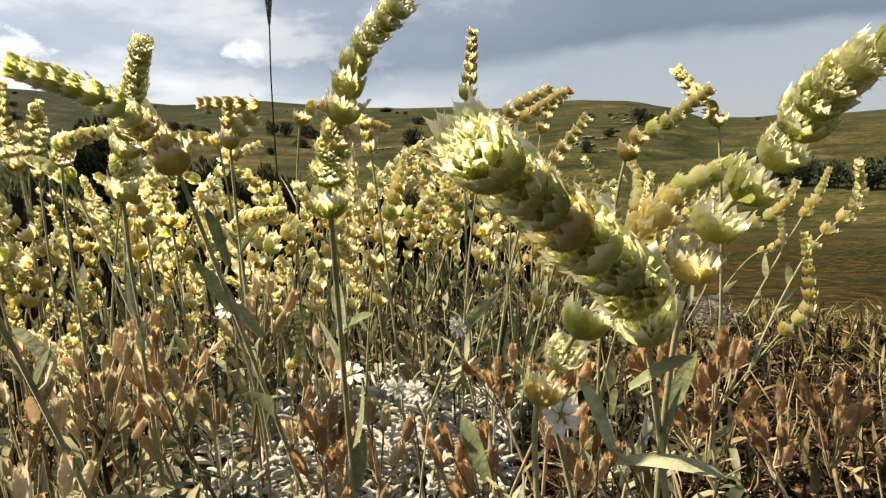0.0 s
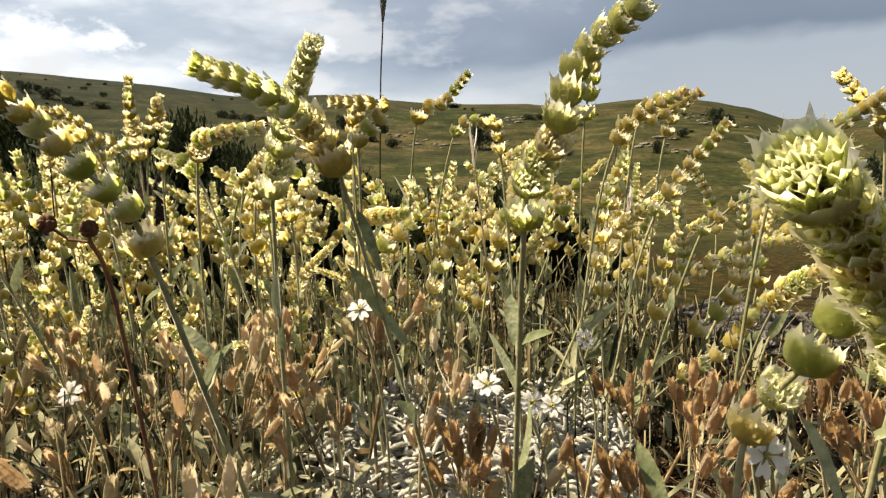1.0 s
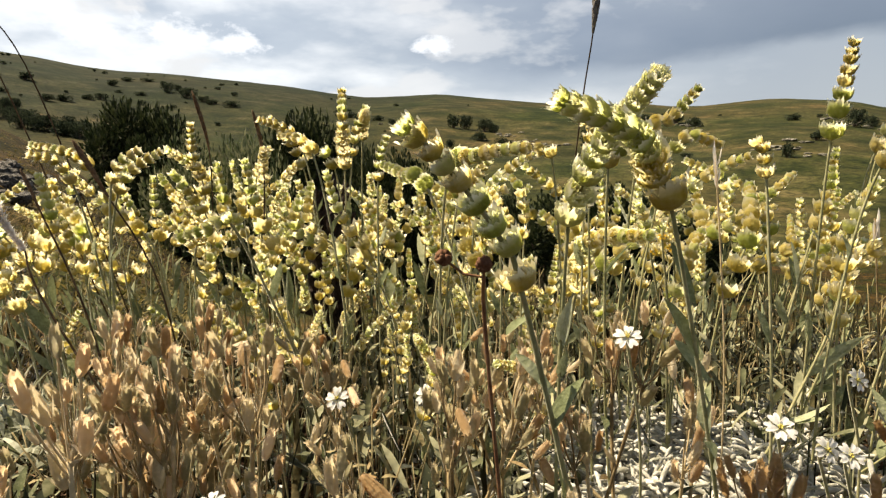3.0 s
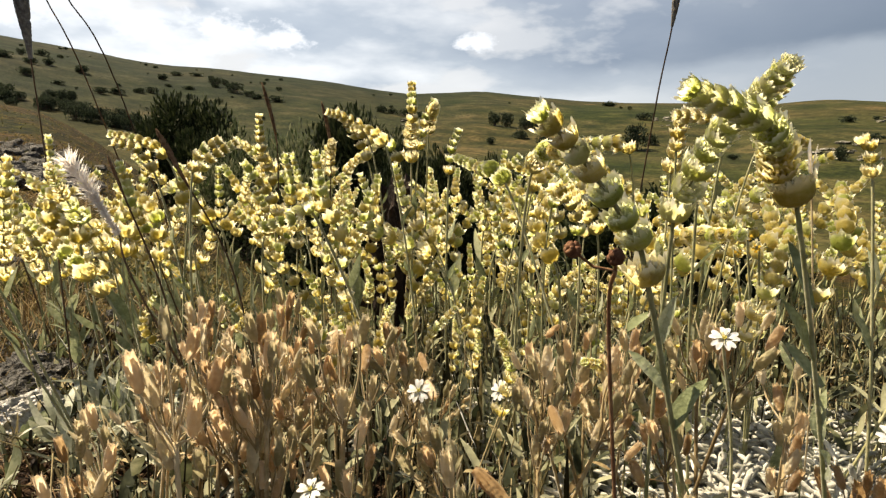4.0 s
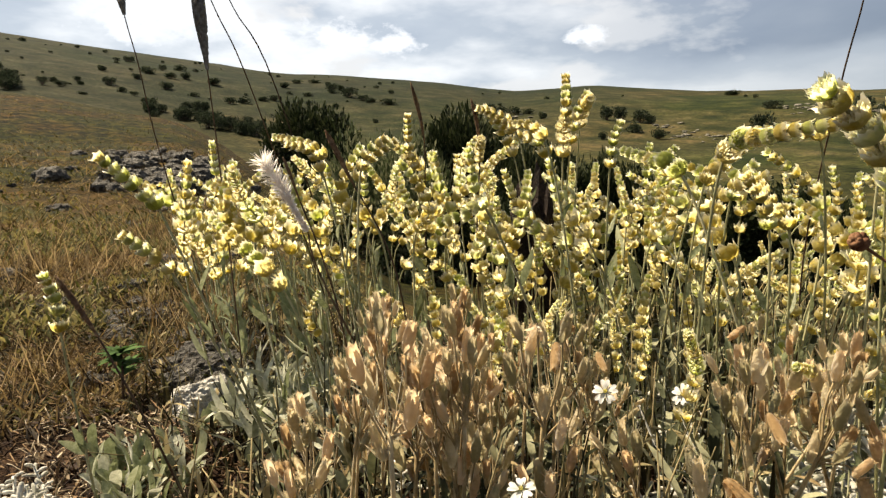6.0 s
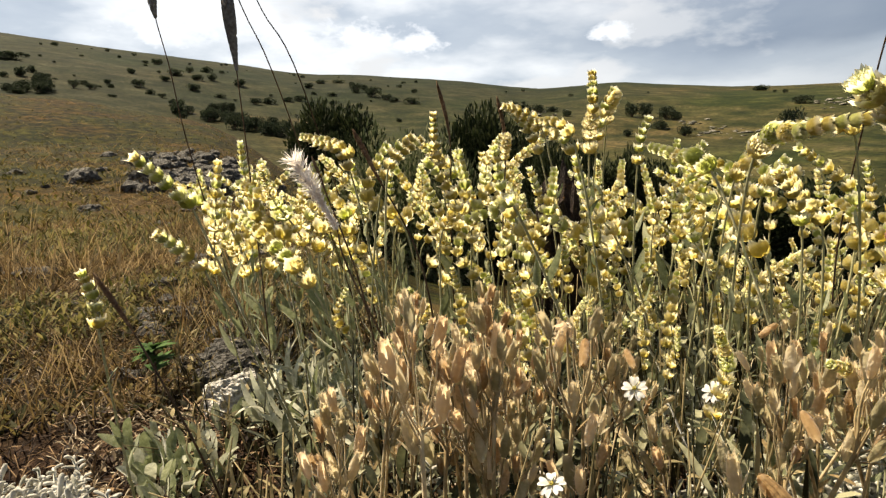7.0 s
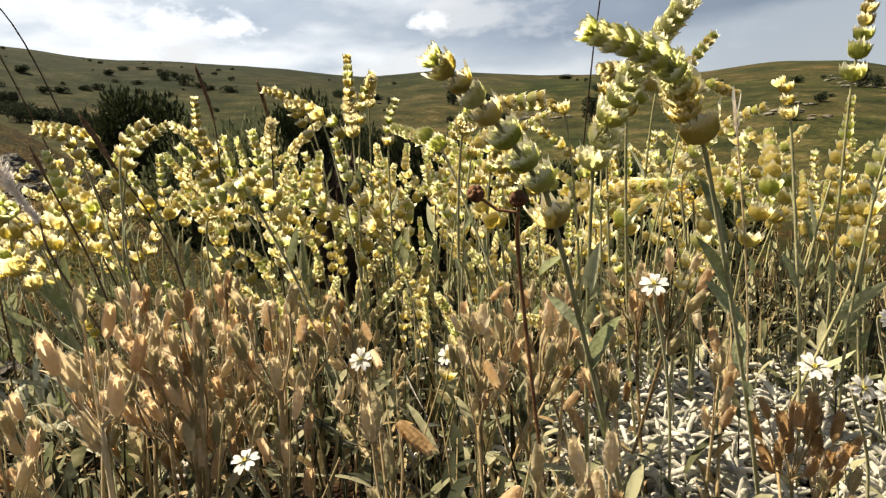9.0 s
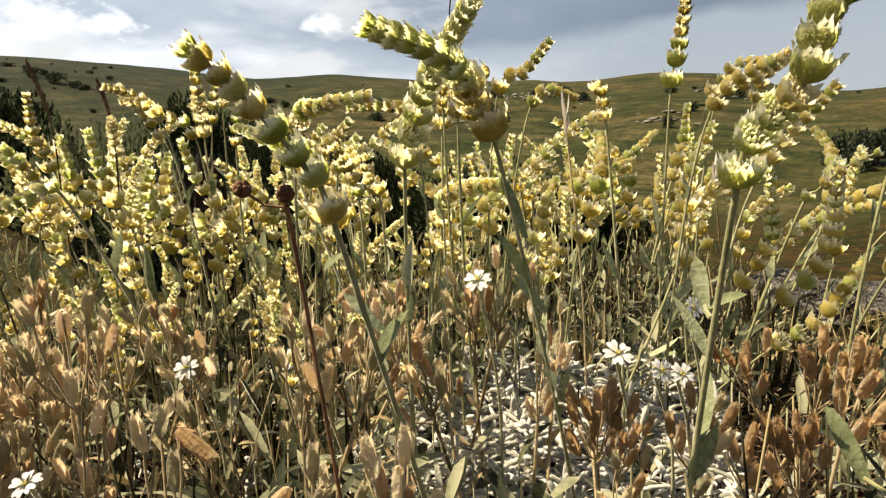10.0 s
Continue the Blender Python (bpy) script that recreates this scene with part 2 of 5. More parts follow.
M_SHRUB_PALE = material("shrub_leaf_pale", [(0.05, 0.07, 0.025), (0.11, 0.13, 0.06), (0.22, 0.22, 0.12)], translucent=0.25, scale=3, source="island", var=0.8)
M_BARK = material("bark", [(0.05, 0.035, 0.025), (0.10, 0.07, 0.05)], scale=30)


def ground_material():
    """Litter and soil close by, dry and green turf farther off, haze painted on the far west, by place alone."""
    m = bpy.data.materials.new("ground")
    m.use_nodes = True
    t = m.node_tree
    p = t.nodes["Principled BSDF"]
    p.inputs["Roughness"].default_value, p.inputs["Specular IOR Level"].default_value = 0.95, 0.1
    tc = t.nodes.new("ShaderNodeTexCoord").outputs["Object"]

    def noise_at(scale, detail, rough=0.55):
        n = t.nodes.new("ShaderNodeTexNoise")
        n.inputs["Scale"].default_value, n.inputs["Detail"].default_value, n.inputs["Roughness"].default_value = scale, detail, rough
        t.links.new(tc, n.inputs["Vector"])
        return n.outputs["Fac"]

    def ramp(fac, *stops):
        r = t.nodes.new("ShaderNodeValToRGB")
        while len(r.color_ramp.elements) < len(stops):
            r.color_ramp.elements.new(0.5)
        for e, (q, c) in zip(r.color_ramp.elements, stops):
            e.position, e.color = q, (*c, 1)
        t.links.new(fac, r.inputs["Fac"])
        return r.outputs["Color"]

    def mix(fac, a, b, blend="MIX"):
        x = t.nodes.new("ShaderNodeMix")
        x.data_type, x.blend_type = "RGBA", blend
        if isinstance(fac, float):
            x.inputs["Factor"].default_value = fac
        else:
            t.links.new(fac, x.inputs["Factor"])
        t.links.new(a, x.inputs["A"])
        t.links.new(b, x.inputs["B"])
        return x.outputs["Result"]

    length = t.nodes.new("ShaderNodeVectorMath")
    length.operation = "LENGTH"
    t.links.new(tc, length.inputs[0])

    def beyond(a, b):
        r = t.nodes.new("ShaderNodeMapRange")
        r.inputs["From Min"].default_value, r.inputs["From Max"].default_value = a, b
        t.links.new(length.outputs["Value"], r.inputs["Value"])
        return r.outputs["Result"]

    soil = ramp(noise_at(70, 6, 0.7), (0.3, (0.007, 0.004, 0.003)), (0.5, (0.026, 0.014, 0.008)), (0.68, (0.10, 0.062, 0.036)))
    turf = mix(ramp(noise_at(1.3, 5), (0.42, (0, 0, 0)), (0.58, (1, 1, 1))),
               ramp(noise_at(14, 6, 0.7), (0.3, (0.04, 0.024, 0.009)), (0.55, (0.11, 0.068, 0.024)), (0.7, (0.20, 0.13, 0.055))),
               ramp(noise_at(11, 6, 0.7), (0.3, (0.020, 0.026, 0.005)), (0.6, (0.060, 0.064, 0.014))))
    flat = t.nodes.new("ShaderNodeMapping")
    flat.inputs["Scale"].default_value = (0.6, 0.6, 0.8)
    t.links.new(tc, flat.inputs["Vector"])
    streak = t.nodes.new("ShaderNodeTexNoise")
    streak.inputs["Scale"].default_value, streak.inputs["Detail"].default_value, streak.inputs["Roughness"].default_value = 0.16, 8, 0.62
    t.links.new(flat.outputs["Vector"], streak.inputs["Vector"])
    far_fine = ramp(streak.outputs["Fac"], (0.36, (0.016, 0.021, 0.006)), (0.46, (0.031, 0.035, 0.012)), (0.55, (0.047, 0.047, 0.018)), (0.64, (0.082, 0.072, 0.036)))
    tuft = ramp(noise_at(0.9, 6, 0.7), (0.40, (0.40, 0.42, 0.36)), (0.58, (1.25, 1.16, 1.05)))
    far_wide = mix(1.0, tuft, ramp(noise_at(0.017, 5, 0.6), (0.38, (0.62, 0.80, 0.50)), (0.5, (1.0, 1.0, 0.9)), (0.62, (1.25, 1.08, 1.0))), "MULTIPLY")
    far = mix(1.0, far_fine, far_wide, "MULTIPLY")
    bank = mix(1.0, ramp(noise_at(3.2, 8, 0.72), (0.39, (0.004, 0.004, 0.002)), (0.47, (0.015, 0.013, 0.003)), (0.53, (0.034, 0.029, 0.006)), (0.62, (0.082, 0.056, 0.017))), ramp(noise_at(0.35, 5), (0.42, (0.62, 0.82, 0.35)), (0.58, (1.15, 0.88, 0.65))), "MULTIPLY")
    # distance haze put into the colour: far western slope darkened and blued
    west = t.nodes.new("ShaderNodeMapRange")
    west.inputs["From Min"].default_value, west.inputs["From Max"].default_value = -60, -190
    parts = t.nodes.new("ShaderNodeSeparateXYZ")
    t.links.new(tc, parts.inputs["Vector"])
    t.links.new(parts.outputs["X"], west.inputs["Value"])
    hazed = mix(1.0, far, ramp(noise_at(0.03, 4), (0.4, (0.36, 0.50, 0.62)), (0.6, (0.55, 0.64, 0.78))), "MULTIPLY")
    far = mix(west.outputs["Result"], far, hazed)
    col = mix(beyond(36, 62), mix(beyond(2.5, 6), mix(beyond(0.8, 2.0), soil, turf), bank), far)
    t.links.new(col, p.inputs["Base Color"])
    b = t.nodes.new("ShaderNodeBump")
    b.inputs["Strength"].default_value, b.inputs["Distance"].default_value = 0.8, 0.02
    t.links.new(noise_at(55, 6, 0.7), b.inputs["Height"])
    t.links.new(b.outputs["Normal"], p.inputs["Normal"])
    return m


M_GROUND = ground_material()

# ---- building blocks ----
RNG = random.Random(7)


class Shape:
    """Vertices and faces gathered for one mesh."""

    def __init__(self):
        self.v, self.f = [], []

    def tube(self, pts, radii, sides=5, cap=True, join=None):
        pts = [Vector(p) for p in pts]
        rings = []
        ref = Vector((0.31, 0.87, 0.38))
        for i, p in enumerate(pts):
            d = (pts[min(i + 1, len(pts) - 1)] - pts[max(i - 1, 0)])
            d = d.normalized() if d.length > 1e-9 else Vector((0, 0, 1))
            a = d.cross(ref)
            a = a.normalized() if a.length > 1e-4 else d.orthogonal().normalized()
            b = d.cross(a)
            r = radii[i] if hasattr(radii, "__len__") else radii
            k = len(self.v)
            for s in range(sides):
                w = 2 * math.pi * s / sides
                self.v.append(p + (a * math.cos(w) + b * math.sin(w)) * r)
            rings.append(k)
        for k0, k1 in zip(rings, rings[1:]):
            for s in range(sides):
                n = (s + 1) % sides
                self.f.append((k0 + s, k0 + n, k1 + n, k1 + s))
        if cap:
            self.f.append(tuple(rings[-1] + s for s in range(sides)))
        if join is not None:
            self.f.append((join, rings[0], rings[0] + 1))
        return self

    def leaf(self, base, way, up, length, width, bend=0.3, fold=0.25, steps=5, blunt=1.0):
        """A lance-shaped blade with a keel, bending down by bend along its length."""
        base, way = Vector(base), Vector(way).normalized()
        side = way.cross(Vector(up))
        side = side.normalized() if side.length > 1e-4 else way.orthogonal().normalized()
        nor = side.cross(way).normalized()
        k = len(self.v)
        for i in range(steps + 1):
            s = i / steps
            mid = base + way * (length * s * (1 - 0.25 * bend * s)) - nor * (bend * length * s * s * 0.5)
            w = width * 0.5 * (math.sin(math.pi * min(1, 0.10 + 0.90 * s ** (0.8 if blunt < 1.3 else 1.35))) ** (0.75 / blunt) + 0.03)
            for x in (-1, 0, 1):
                self.v.append(mid + side * (w * x) + nor * (fold * w * abs(x)))
        for i in range(steps):
            for x in range(2):
                a = k + i * 3 + x
                self.f.append((a, a + 1, a + 4, a + 3))
        return self

    def scale_leaf(self, base, way, length, width, turn):
        """A small folded leaf of two faces."""
        way = Vector(way).normalized()
        side = (Matrix.Rotation(turn, 3, way) @ way.orthogonal().normalized()) * width * 0.5
        k = len(self.v)
        self.v += [base, base + way * length * 0.5 + side, base + way * length, base + way * length * 0.5 - side]
        self.f += [(k, k + 1, k + 2), (k, k + 2, k + 3)]
        return self

    def blade(self, base, tip, width, sag=0.0):
        base, tip = Vector(base), Vector(tip)
        d = tip - base
        side = Vector((-d.y, d.x, 0.0))
        side = side.normalized() * width if side.length > 1e-6 else Vector((width, 0, 0))
        turn = Matrix.Rotation(RNG.uniform(0, 6.3), 3, "Z")
        side = turn @ side
        mid = base + d * 0.55 + Vector((0, 0, sag))
        k = len(self.v)
        self.v += [base - side, base + side, mid + side * 0.8, mid - side * 0.8, tip]
        self.f += [(k, k + 1, k + 2, k + 3), (k + 3, k + 2, k + 4)]
        return self

    def add(self, other, m):
        k = len(self.v)
        self.v += [m @ v for v in other.v]
        self.f += [tuple(i + k for i in f) for f in other.f]
        return self

    def mesh(self, name, mat, smooth=True):
        me = bpy.data.meshes.new(name)
        me.from_pydata([tuple(v) for v in self.v], [], self.f)
        me.materials.append(mat)
        if smooth:
            me.shade_smooth()
        me.update()
        return me


def smooth_line(pts, steps=6):
    """Points along a soft curve through pts."""
    pts = [Vector(p) for p in pts]
    out = []
    for i in range(len(pts) - 1):
        a, b, c, d = pts[max(i - 1, 0)], pts[i], pts[i + 1], pts[min(i + 2, len(pts) - 1)]
        for k in range(steps):
            s = k / steps
            out.append(0.5 * ((2 * b) + (c - a) * s + (2 * a - 5 * b + 4 * c - d) * s * s + (3 * b - a - 3 * c + d) * s ** 3))
    return out + [pts[-1]]


def part(name, data, parent, m=None, label=""):
    ob = new(name, data)
    ob.parent = parent
    if m is not None:
        ob.matrix_basis = m
    if label:
        tagged(ob, label)
    return ob


def empty(name, loc=(0, 0, 0)):
    ob = new(name)
    ob.empty_display_size = 0.02
    ob.location = loc
    return ob


def smoothstep(a, b, x):
    s = min(1.0, max(0.0, (x - a) / (b - a)))
    return s * s * (3 - 2 * s)


# ---- the ground, one sheet to the skyline ----
SKYLINE = [(-180, 2.6), (-60.3, 2.79), (-23.3, 2.79), (-20.8, 3.09), (-18.3, 3.04), (-16.3, 3.19), (-14.1, 3.39), (-12.5, 4.24), (-10.8, 4.64), (-9, 5.14), (-5.3, 5.57), (-3.8, 5.64),
           (-1.8, 5.59), (1, 5.39), (3.5, 5.44), (6, 5.79), (11, 5.94), (15, 6.19), (20.2, 6.74), (23.4, 7.09), (29.8, 6.81), (33.2, 7.19), (36.2, 7.64), (40.2, 7.99), (43.9, 8.24),
           (46.2, 8.41), (49.6, 8.39), (52.2, 8.59), (55.2, 9.04), (59.2, 9.44), (63.4, 9.79), (69.2, 10.29), (72.4, 10.54), (100.4, 11.19), (180, 6)]
NEAR_CREST = [(-180, 2.2), (45.2, 2.39), (52.7, 3.29), (56.2, 3.94), (59.2, 4.54), (62.4, 5.04), (65.9, 5.69), (68.4, 6.19), (72.4, 6.39), (110, 6.4), (180, 3)]
VALLEY = [(0, 0.0), (0.75, 0.0), (1.05, -0.01), (2.5, -0.36), (8, -1.35), (25, -3.9), (70, -6.6), (130, -5.0)]
BANK = [(0, 0.0), (1.0, -0.01), (2.2, 0.02), (4.0, 0.06), (9, 0.40), (18, 1.1)]


def along(table, x):
    for (a, p), (b, q) in zip(table, table[1:]):
        if x <= b:
            return p + (q - p) * smoothstep(a, b, x) if b - a > 60 else p + (q - p) * (x - a) / (b - a)
    return table[-1][1]


def ground(x, y):
    r = math.hypot(x, y)
    a = math.degrees(math.atan2(-x, y))
    s = smoothstep(38, 60, a) * (1 - smoothstep(140, 178, a))
    valley = along(VALLEY, min(r, 130))
    crest = 0.25 + 32 * math.tan(radians(along(NEAR_CREST, a)))
    if r < 18:
        bank = along(BANK, r)
    elif r < 32:
        bank = 1.1 + (crest - 1.1) * ((r - 18) / 14) ** 0.85
    else:
        bank = crest - 3.0 * smoothstep(32, 130, r)
    low = valley + (bank - valley) * s
    top = 0.25 + 430 * math.tan(radians(along(SKYLINE, a)))
    z = low
    if r > 70:
        h = smoothstep(math.log(70), math.log(430), math.log(min(r, 430)))
        z = r * (low / r + (top / 430 - low / r) * h) if r < 430 else top
        if r < 430:
            z += 2.6 * math.sin(math.pi * h) * noise.fractal(Vector((x * 0.012, y * 0.012, 2.0)), 1.0, 2.0, 4)
        else:
            z -= (r - 430) * 0.05
    z += 0.010 * min(1.0, r / 0.6) * noise.noise(Vector((x * 6, y * 6, 0.3)))
    if r > 1.2:
        z += 0.03 * min(1, (r - 1.2) / 3) * noise.noise(Vector((x * 1.6, y * 1.6, 5.3))) + 0.25 * min(1, r / 60) * noise.noise(Vector((x * 0.09, y * 0.09, 1.3)))
    return z


def build_ground():
    sh = Shape()
    na = 300
    radii = [0.0]
    r = 0.03
    while r < 1500:
        radii.append(r)
        r *= 1.068
        if r < 0.9:
            r = radii[-1] + 0.03
    for i, r in enumerate(radii):
        for k in range(na):
            a = 2 * math.pi * k / na
            x, y = r * math.cos(a), r * math.sin(a)
            sh.v.append((x, y, ground(x, y)))
    for i in range(len(radii) - 1):
        for k in range(na):
            n = (k + 1) % na
            sh.f.append((i * na + k, (i + 1) * na + k, (i + 1) * na + n, i * na + n))
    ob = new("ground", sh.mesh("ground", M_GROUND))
    tagged(ob, "stony hillside soil and dry grassland reaching the rolling hills", "ground", kind="structure")


build_ground()

# ---- ironwort: stalks with whorls of cupped bracts ----


def whorl_shape(seed, wide=1.0, hairs=60, cols=5, calyces=9):
    """One whorl about 1 across, its axis along z: a rounded cup of four broad bracts, each drawn out to a point, round a crown of toothed calyces."""
    rng = random.Random(seed)
    sh = Shape()
    sh.v.append(Vector((0, 0, -0.40)))
    profile = ((0.0, 0.07), (0.14, 0.25), (0.34, 0.385), (0.58, 0.435), (0.80, 0.44), (1.0, 0.45))
    skin = []
    for b in range(4):
        a0 = b * math.pi / 2 + rng.uniform(-0.2, 0.2)
        big = (1.0 if b % 2 == 0 else 0.92) * rng.uniform(0.95, 1.05)
        flare = rng.uniform(-0.02, 0.20) * wide
        k = len(sh.v)
        for i, (v, rad) in enumerate(profile):
            half = radians(74) * (1 - 0.30 * v ** 4)
            for j in range(cols + 1):
                u = j / cols * 2 - 1
                z = -0.38 + (0.50 + 0.17 * (1 - abs(u)) ** 0.8 * v) * v + 0.025 * rng.uniform(-1, 1) * v
                if i == len(profile) - 1:
                    z += (0.08 if j % 2 else -0.06) + rng.uniform(-0.06, 0.07)
                r = rad * big * (1 + 0.02 * rng.uniform(-1, 1)) + flare * v ** 3 - 0.05 * u * u * v
                sh.v.append(Vector((r * math.cos(a0 + u * half), r * math.sin(a0 + u * half), z)))
                if i:
                    skin.append(len(sh.v) - 1)
        for i in range(len(profile) - 1):
            for j in range(cols):
                q = k + i * (cols + 1) + j
                sh.f.append((q, q + 1, q + cols + 2, q + cols + 1))
        for j in range(cols):
            sh.f.append((0, k + j, k + j + 1))
        # the point of the bract
        top = k + (len(profile) - 1) * (cols + 1) + cols // 2
        out = Vector((math.cos(a0), math.sin(a0), 0))
        sh.v.append(sh.v[top].lerp(sh.v[top + 1], 0.5) + out * rng.uniform(0.0, 0.12) + Vector((0, 0, rng.uniform(0.10, 0.20))))
        sh.f.append((top, top + 1, len(sh.v) - 1))
    # calyces crowding inside, narrow teeth on each
    for c in range(calyces):
        a = 2 * math.pi * (c + rng.uniform(-0.3, 0.3)) / calyces
        ring = (0.31, 0.20, 0.09)[c % 3]
        lean = radians(rng.uniform(2, 26))
        way = Vector((math.cos(a) * math.sin(lean), math.sin(a) * math.sin(lean), math.cos(lean)))
        base = Vector((math.cos(a) * ring, math.sin(a) * ring, -0.12))
        side = way.orthogonal().normalized()
        nor = way.cross(side)
        length = rng.uniform(0.25, 0.34)
        k = len(sh.v)
        n = 4
        for s, rr in ((0, 0.05), (0.9, 0.09)):
            for q in range(n):
                w = 2 * math.pi * q / n
                sh.v.append(base + way * (s * length) + (side * math.cos(w) + nor * math.sin(w)) * rr)
        for q in range(n):
            m = (q + 1) % n
            sh.f.append((0, k + q, k + m))
            sh.f.append((k + q, k + m, k + n + m, k + n + q))
            w = 2 * math.pi * (q + 0.5) / n
            sh.v.append(base + way * (length * rng.uniform(1.12, 1.34)) + (side * math.cos(w) + nor * math.sin(w)) * rng.uniform(0.07, 0.12))
            sh.f.append((k + n + q, k + n + m, len(sh.v) - 1))
    # woolly hairs, rooted on the bracts
    for h in range(hairs):
        i = rng.choice(skin)
        p = sh.v[i]
        out = Vector((p.x, p.y, rng.uniform(-0.1, 0.35))).normalized()
        side = Vector((-p.y, p.x, rng.uniform(-0.1, 0.1))).normalized() * 0.008
        sh.v += [p + side, p + out * rng.uniform(0.03, 0.10) + side * rng.uniform(-4, 4)]
        sh.f.append((i, len(sh.v) - 2, len(sh.v) - 1))
    return sh


WHORLS = [whorl_shape(s).mesh("whorl", M_WHORL) for s in (1, 2, 3)]
WHORLS_GREEN = [whorl_shape(s, 0.6).mesh("whorl_green", M_WHORL_GREEN) for s in (4, 5, 6)]
WHORLS_BROWN = [whorl_shape(s, 1.15).mesh("whorl_withered", M_WHORL_BROWN) for s in (8, 9)]
# the same with a thicker wool, for the stalks close by
WOOLLY = [whorl_shape(s, 0.8, 620, 9, 24).mesh("whorl", M_WHORL) for s in (1, 2, 3)]
WOOLLY_GREEN = [whorl_shape(s, 0.5, 620, 9, 24).mesh("whorl_green", M_WHORL_GREEN) for s in (4, 5, 6)]


def lance(length, width, bend, blunt=1.0):
    return Shape().leaf((0, 0, 0), (0, 0, 1), (0, 1, 0), length, width, bend, 0.35, 6 if blunt < 1.3 else 10, blunt)


LEAVES = [lance(0.045, 0.011, 0.25).mesh("leaf", M_LEAF), lance(0.035, 0.010, 0.6).mesh("leaf", M_LEAF), lance(0.055, 0.012, 0.1).mesh("leaf", M_LEAF)]


def aim(at, way, size, spin):
    """Pose with local z along way."""
    q = Vector(way).to_track_quat("Z", "Y").to_matrix().to_4x4()
    return Matrix.Translation(at) @ q @ Matrix.Rotation(spin, 4, "Z") @ Matrix.Diagonal((size, size, size, 1))


def ironwort(points, foot=None, size=0.019, green=0.3, rng=RNG, leaves=3, gap=0.80, label="", withered=0.012, leaf=0.6, taper=0.5, more=(), woolly=True):
    """One flowering stalk: points from the tip down to its lowest whorl; foot is where it leaves the ground."""
    pts = [Vector(p) for p in points]
    low = pts[-1]
    if foot is None:
        back = (pts[-2] - low)
        foot = (low.x - 0.5 * back.x + rng.uniform(-0.02, 0.02), low.y - 0.5 * back.y + rng.uniform(-0.01, 0.03))
    base = Vector((foot[0], foot[1], ground(*foot) - 0.004))
    plant = empty("ironwort", base)
    mid = low.lerp(base, 0.5) + (low - pts[-2]).normalized() * 0.012
    line = smooth_line([p - base for p in pts + [mid, base]], 8)
    n = len(line)
    part("stem", Shape().tube(line, [0.0007 + 0.0005 * i / n for i in range(n)], 6).mesh("stem", M_STEM), plant)
    # whorls from the tip down
    head = line[: 8 * (len(pts) - 1) + 1]
    dist = [0.0]
    for a, b in zip(head, head[1:]):
        dist.append(dist[-1] + (b - a).length)
    total = dist[-1]

    def at(s):
        for i in range(len(head) - 1):
            if dist[i + 1] >= s:
                k = (s - dist[i]) / max(1e-9, dist[i + 1] - dist[i])
                return head[i].lerp(head[i + 1], k), (head[i] - head[i + 1]).normalized()
        return head[-1], (head[-2] - head[-1]).normalized()

    s = 0.0
    while s <= total + 1e-6:
        grown = taper + (1 - taper) * min(1.0, s / 0.07)
        w = size * grown * rng.uniform(0.92, 1.08)
        where, up = at(s)
        kind = WHORLS_GREEN if rng.random() < green * (1.6 - grown) else (WHORLS_BROWN if rng.random() < withered else WHORLS)
        if woolly and kind is not WHORLS_BROWN:
            kind = WOOLLY_GREEN if kind is WHORLS_GREEN else WOOLLY
        tilt = Vector((rng.uniform(-0.12, 0.12), rng.uniform(-0.12, 0.12), rng.uniform(-0.05, 0.05)))
        part("whorl", rng.choice(kind), plant, aim(where, up + tilt, w, rng.uniform(0, 6.3)))
        step = w * gap * rng.uniform(0.9, 1.12) * (0.80 + 0.62 * (s / max(total, 0.01)) ** 1.3)
        s += step
    for i in range(leaves):
        k = rng.uniform(0.35, 0.97) if i else 0.3
        j = int(8 * (len(pts) - 1) + k * 16)
        p = line[min(j, n - 2)]
        a = rng.uniform(0, 6.3)
        part("leaf", rng.choice(LEAVES), plant, aim(p, (math.cos(a), math.sin(a), rng.uniform(0.8, 3.2)), leaf * rng.uniform(0.55, 1.05), rng.uniform(0, 6.3)))
    for bottom, top, width, bend in more:
        bottom, way = Vector(bottom) - base, Vector(top) - Vector(bottom)
        part("leaf", Shape().leaf((0, 0, 0), way, (rng.uniform(-0.4, 0.4), -0.6, 1), way.length, width * 0.62, bend, 0.5, 7, 1.4).mesh("leaf", M_LEAF), plant, Matrix.Translation(bottom))
        near = min(line, key=lambda p: (p - bottom).length)
        if (near - bottom).length > 0.002:
            part("leaf_stalk", Shape().tube([near, near.lerp(bottom, 0.5) - Vector((0, 0, 0.002)), bottom + way * 0.05], 0.0007, 5).mesh("leaf_stalk", M_STEM), plant)
    tagged(plant, label or "yellow-green ironwort stalk with woolly whorls of cupped bracts", "wild flower", "ironwort stalks")
    return plant


# stalks that stand out singly
ironwort([(-0.067, 0.306, 0.294), (-0.091, 0.329, 0.270), (-0.103, 0.340, 0.249), (-0.110, 0.345, 0.229)], (-0.119, 0.372), 0.0160, 1.2, gap=0.62, withered=0, leaf=0.8, taper=0.60)
ironwort([(-0.098, 0.273, 0.283), (-0.073, 0.286, 0.271), (-0.068, 0.313, 0.255), (-0.060, 0.314, 0.237)], (-0.029, 0.382), 0.0160, 1.2, leaves=3, gap=0.62, withered=0, leaf=0.8, taper=0.62,
         more=[((-0.045, 0.345, 0.161), (-0.060, 0.346, 0.180), 0.009, 0.1), ((-0.052, 0.332, 0.198), (-0.061, 0.333, 0.228), 0.008, 0.2)])
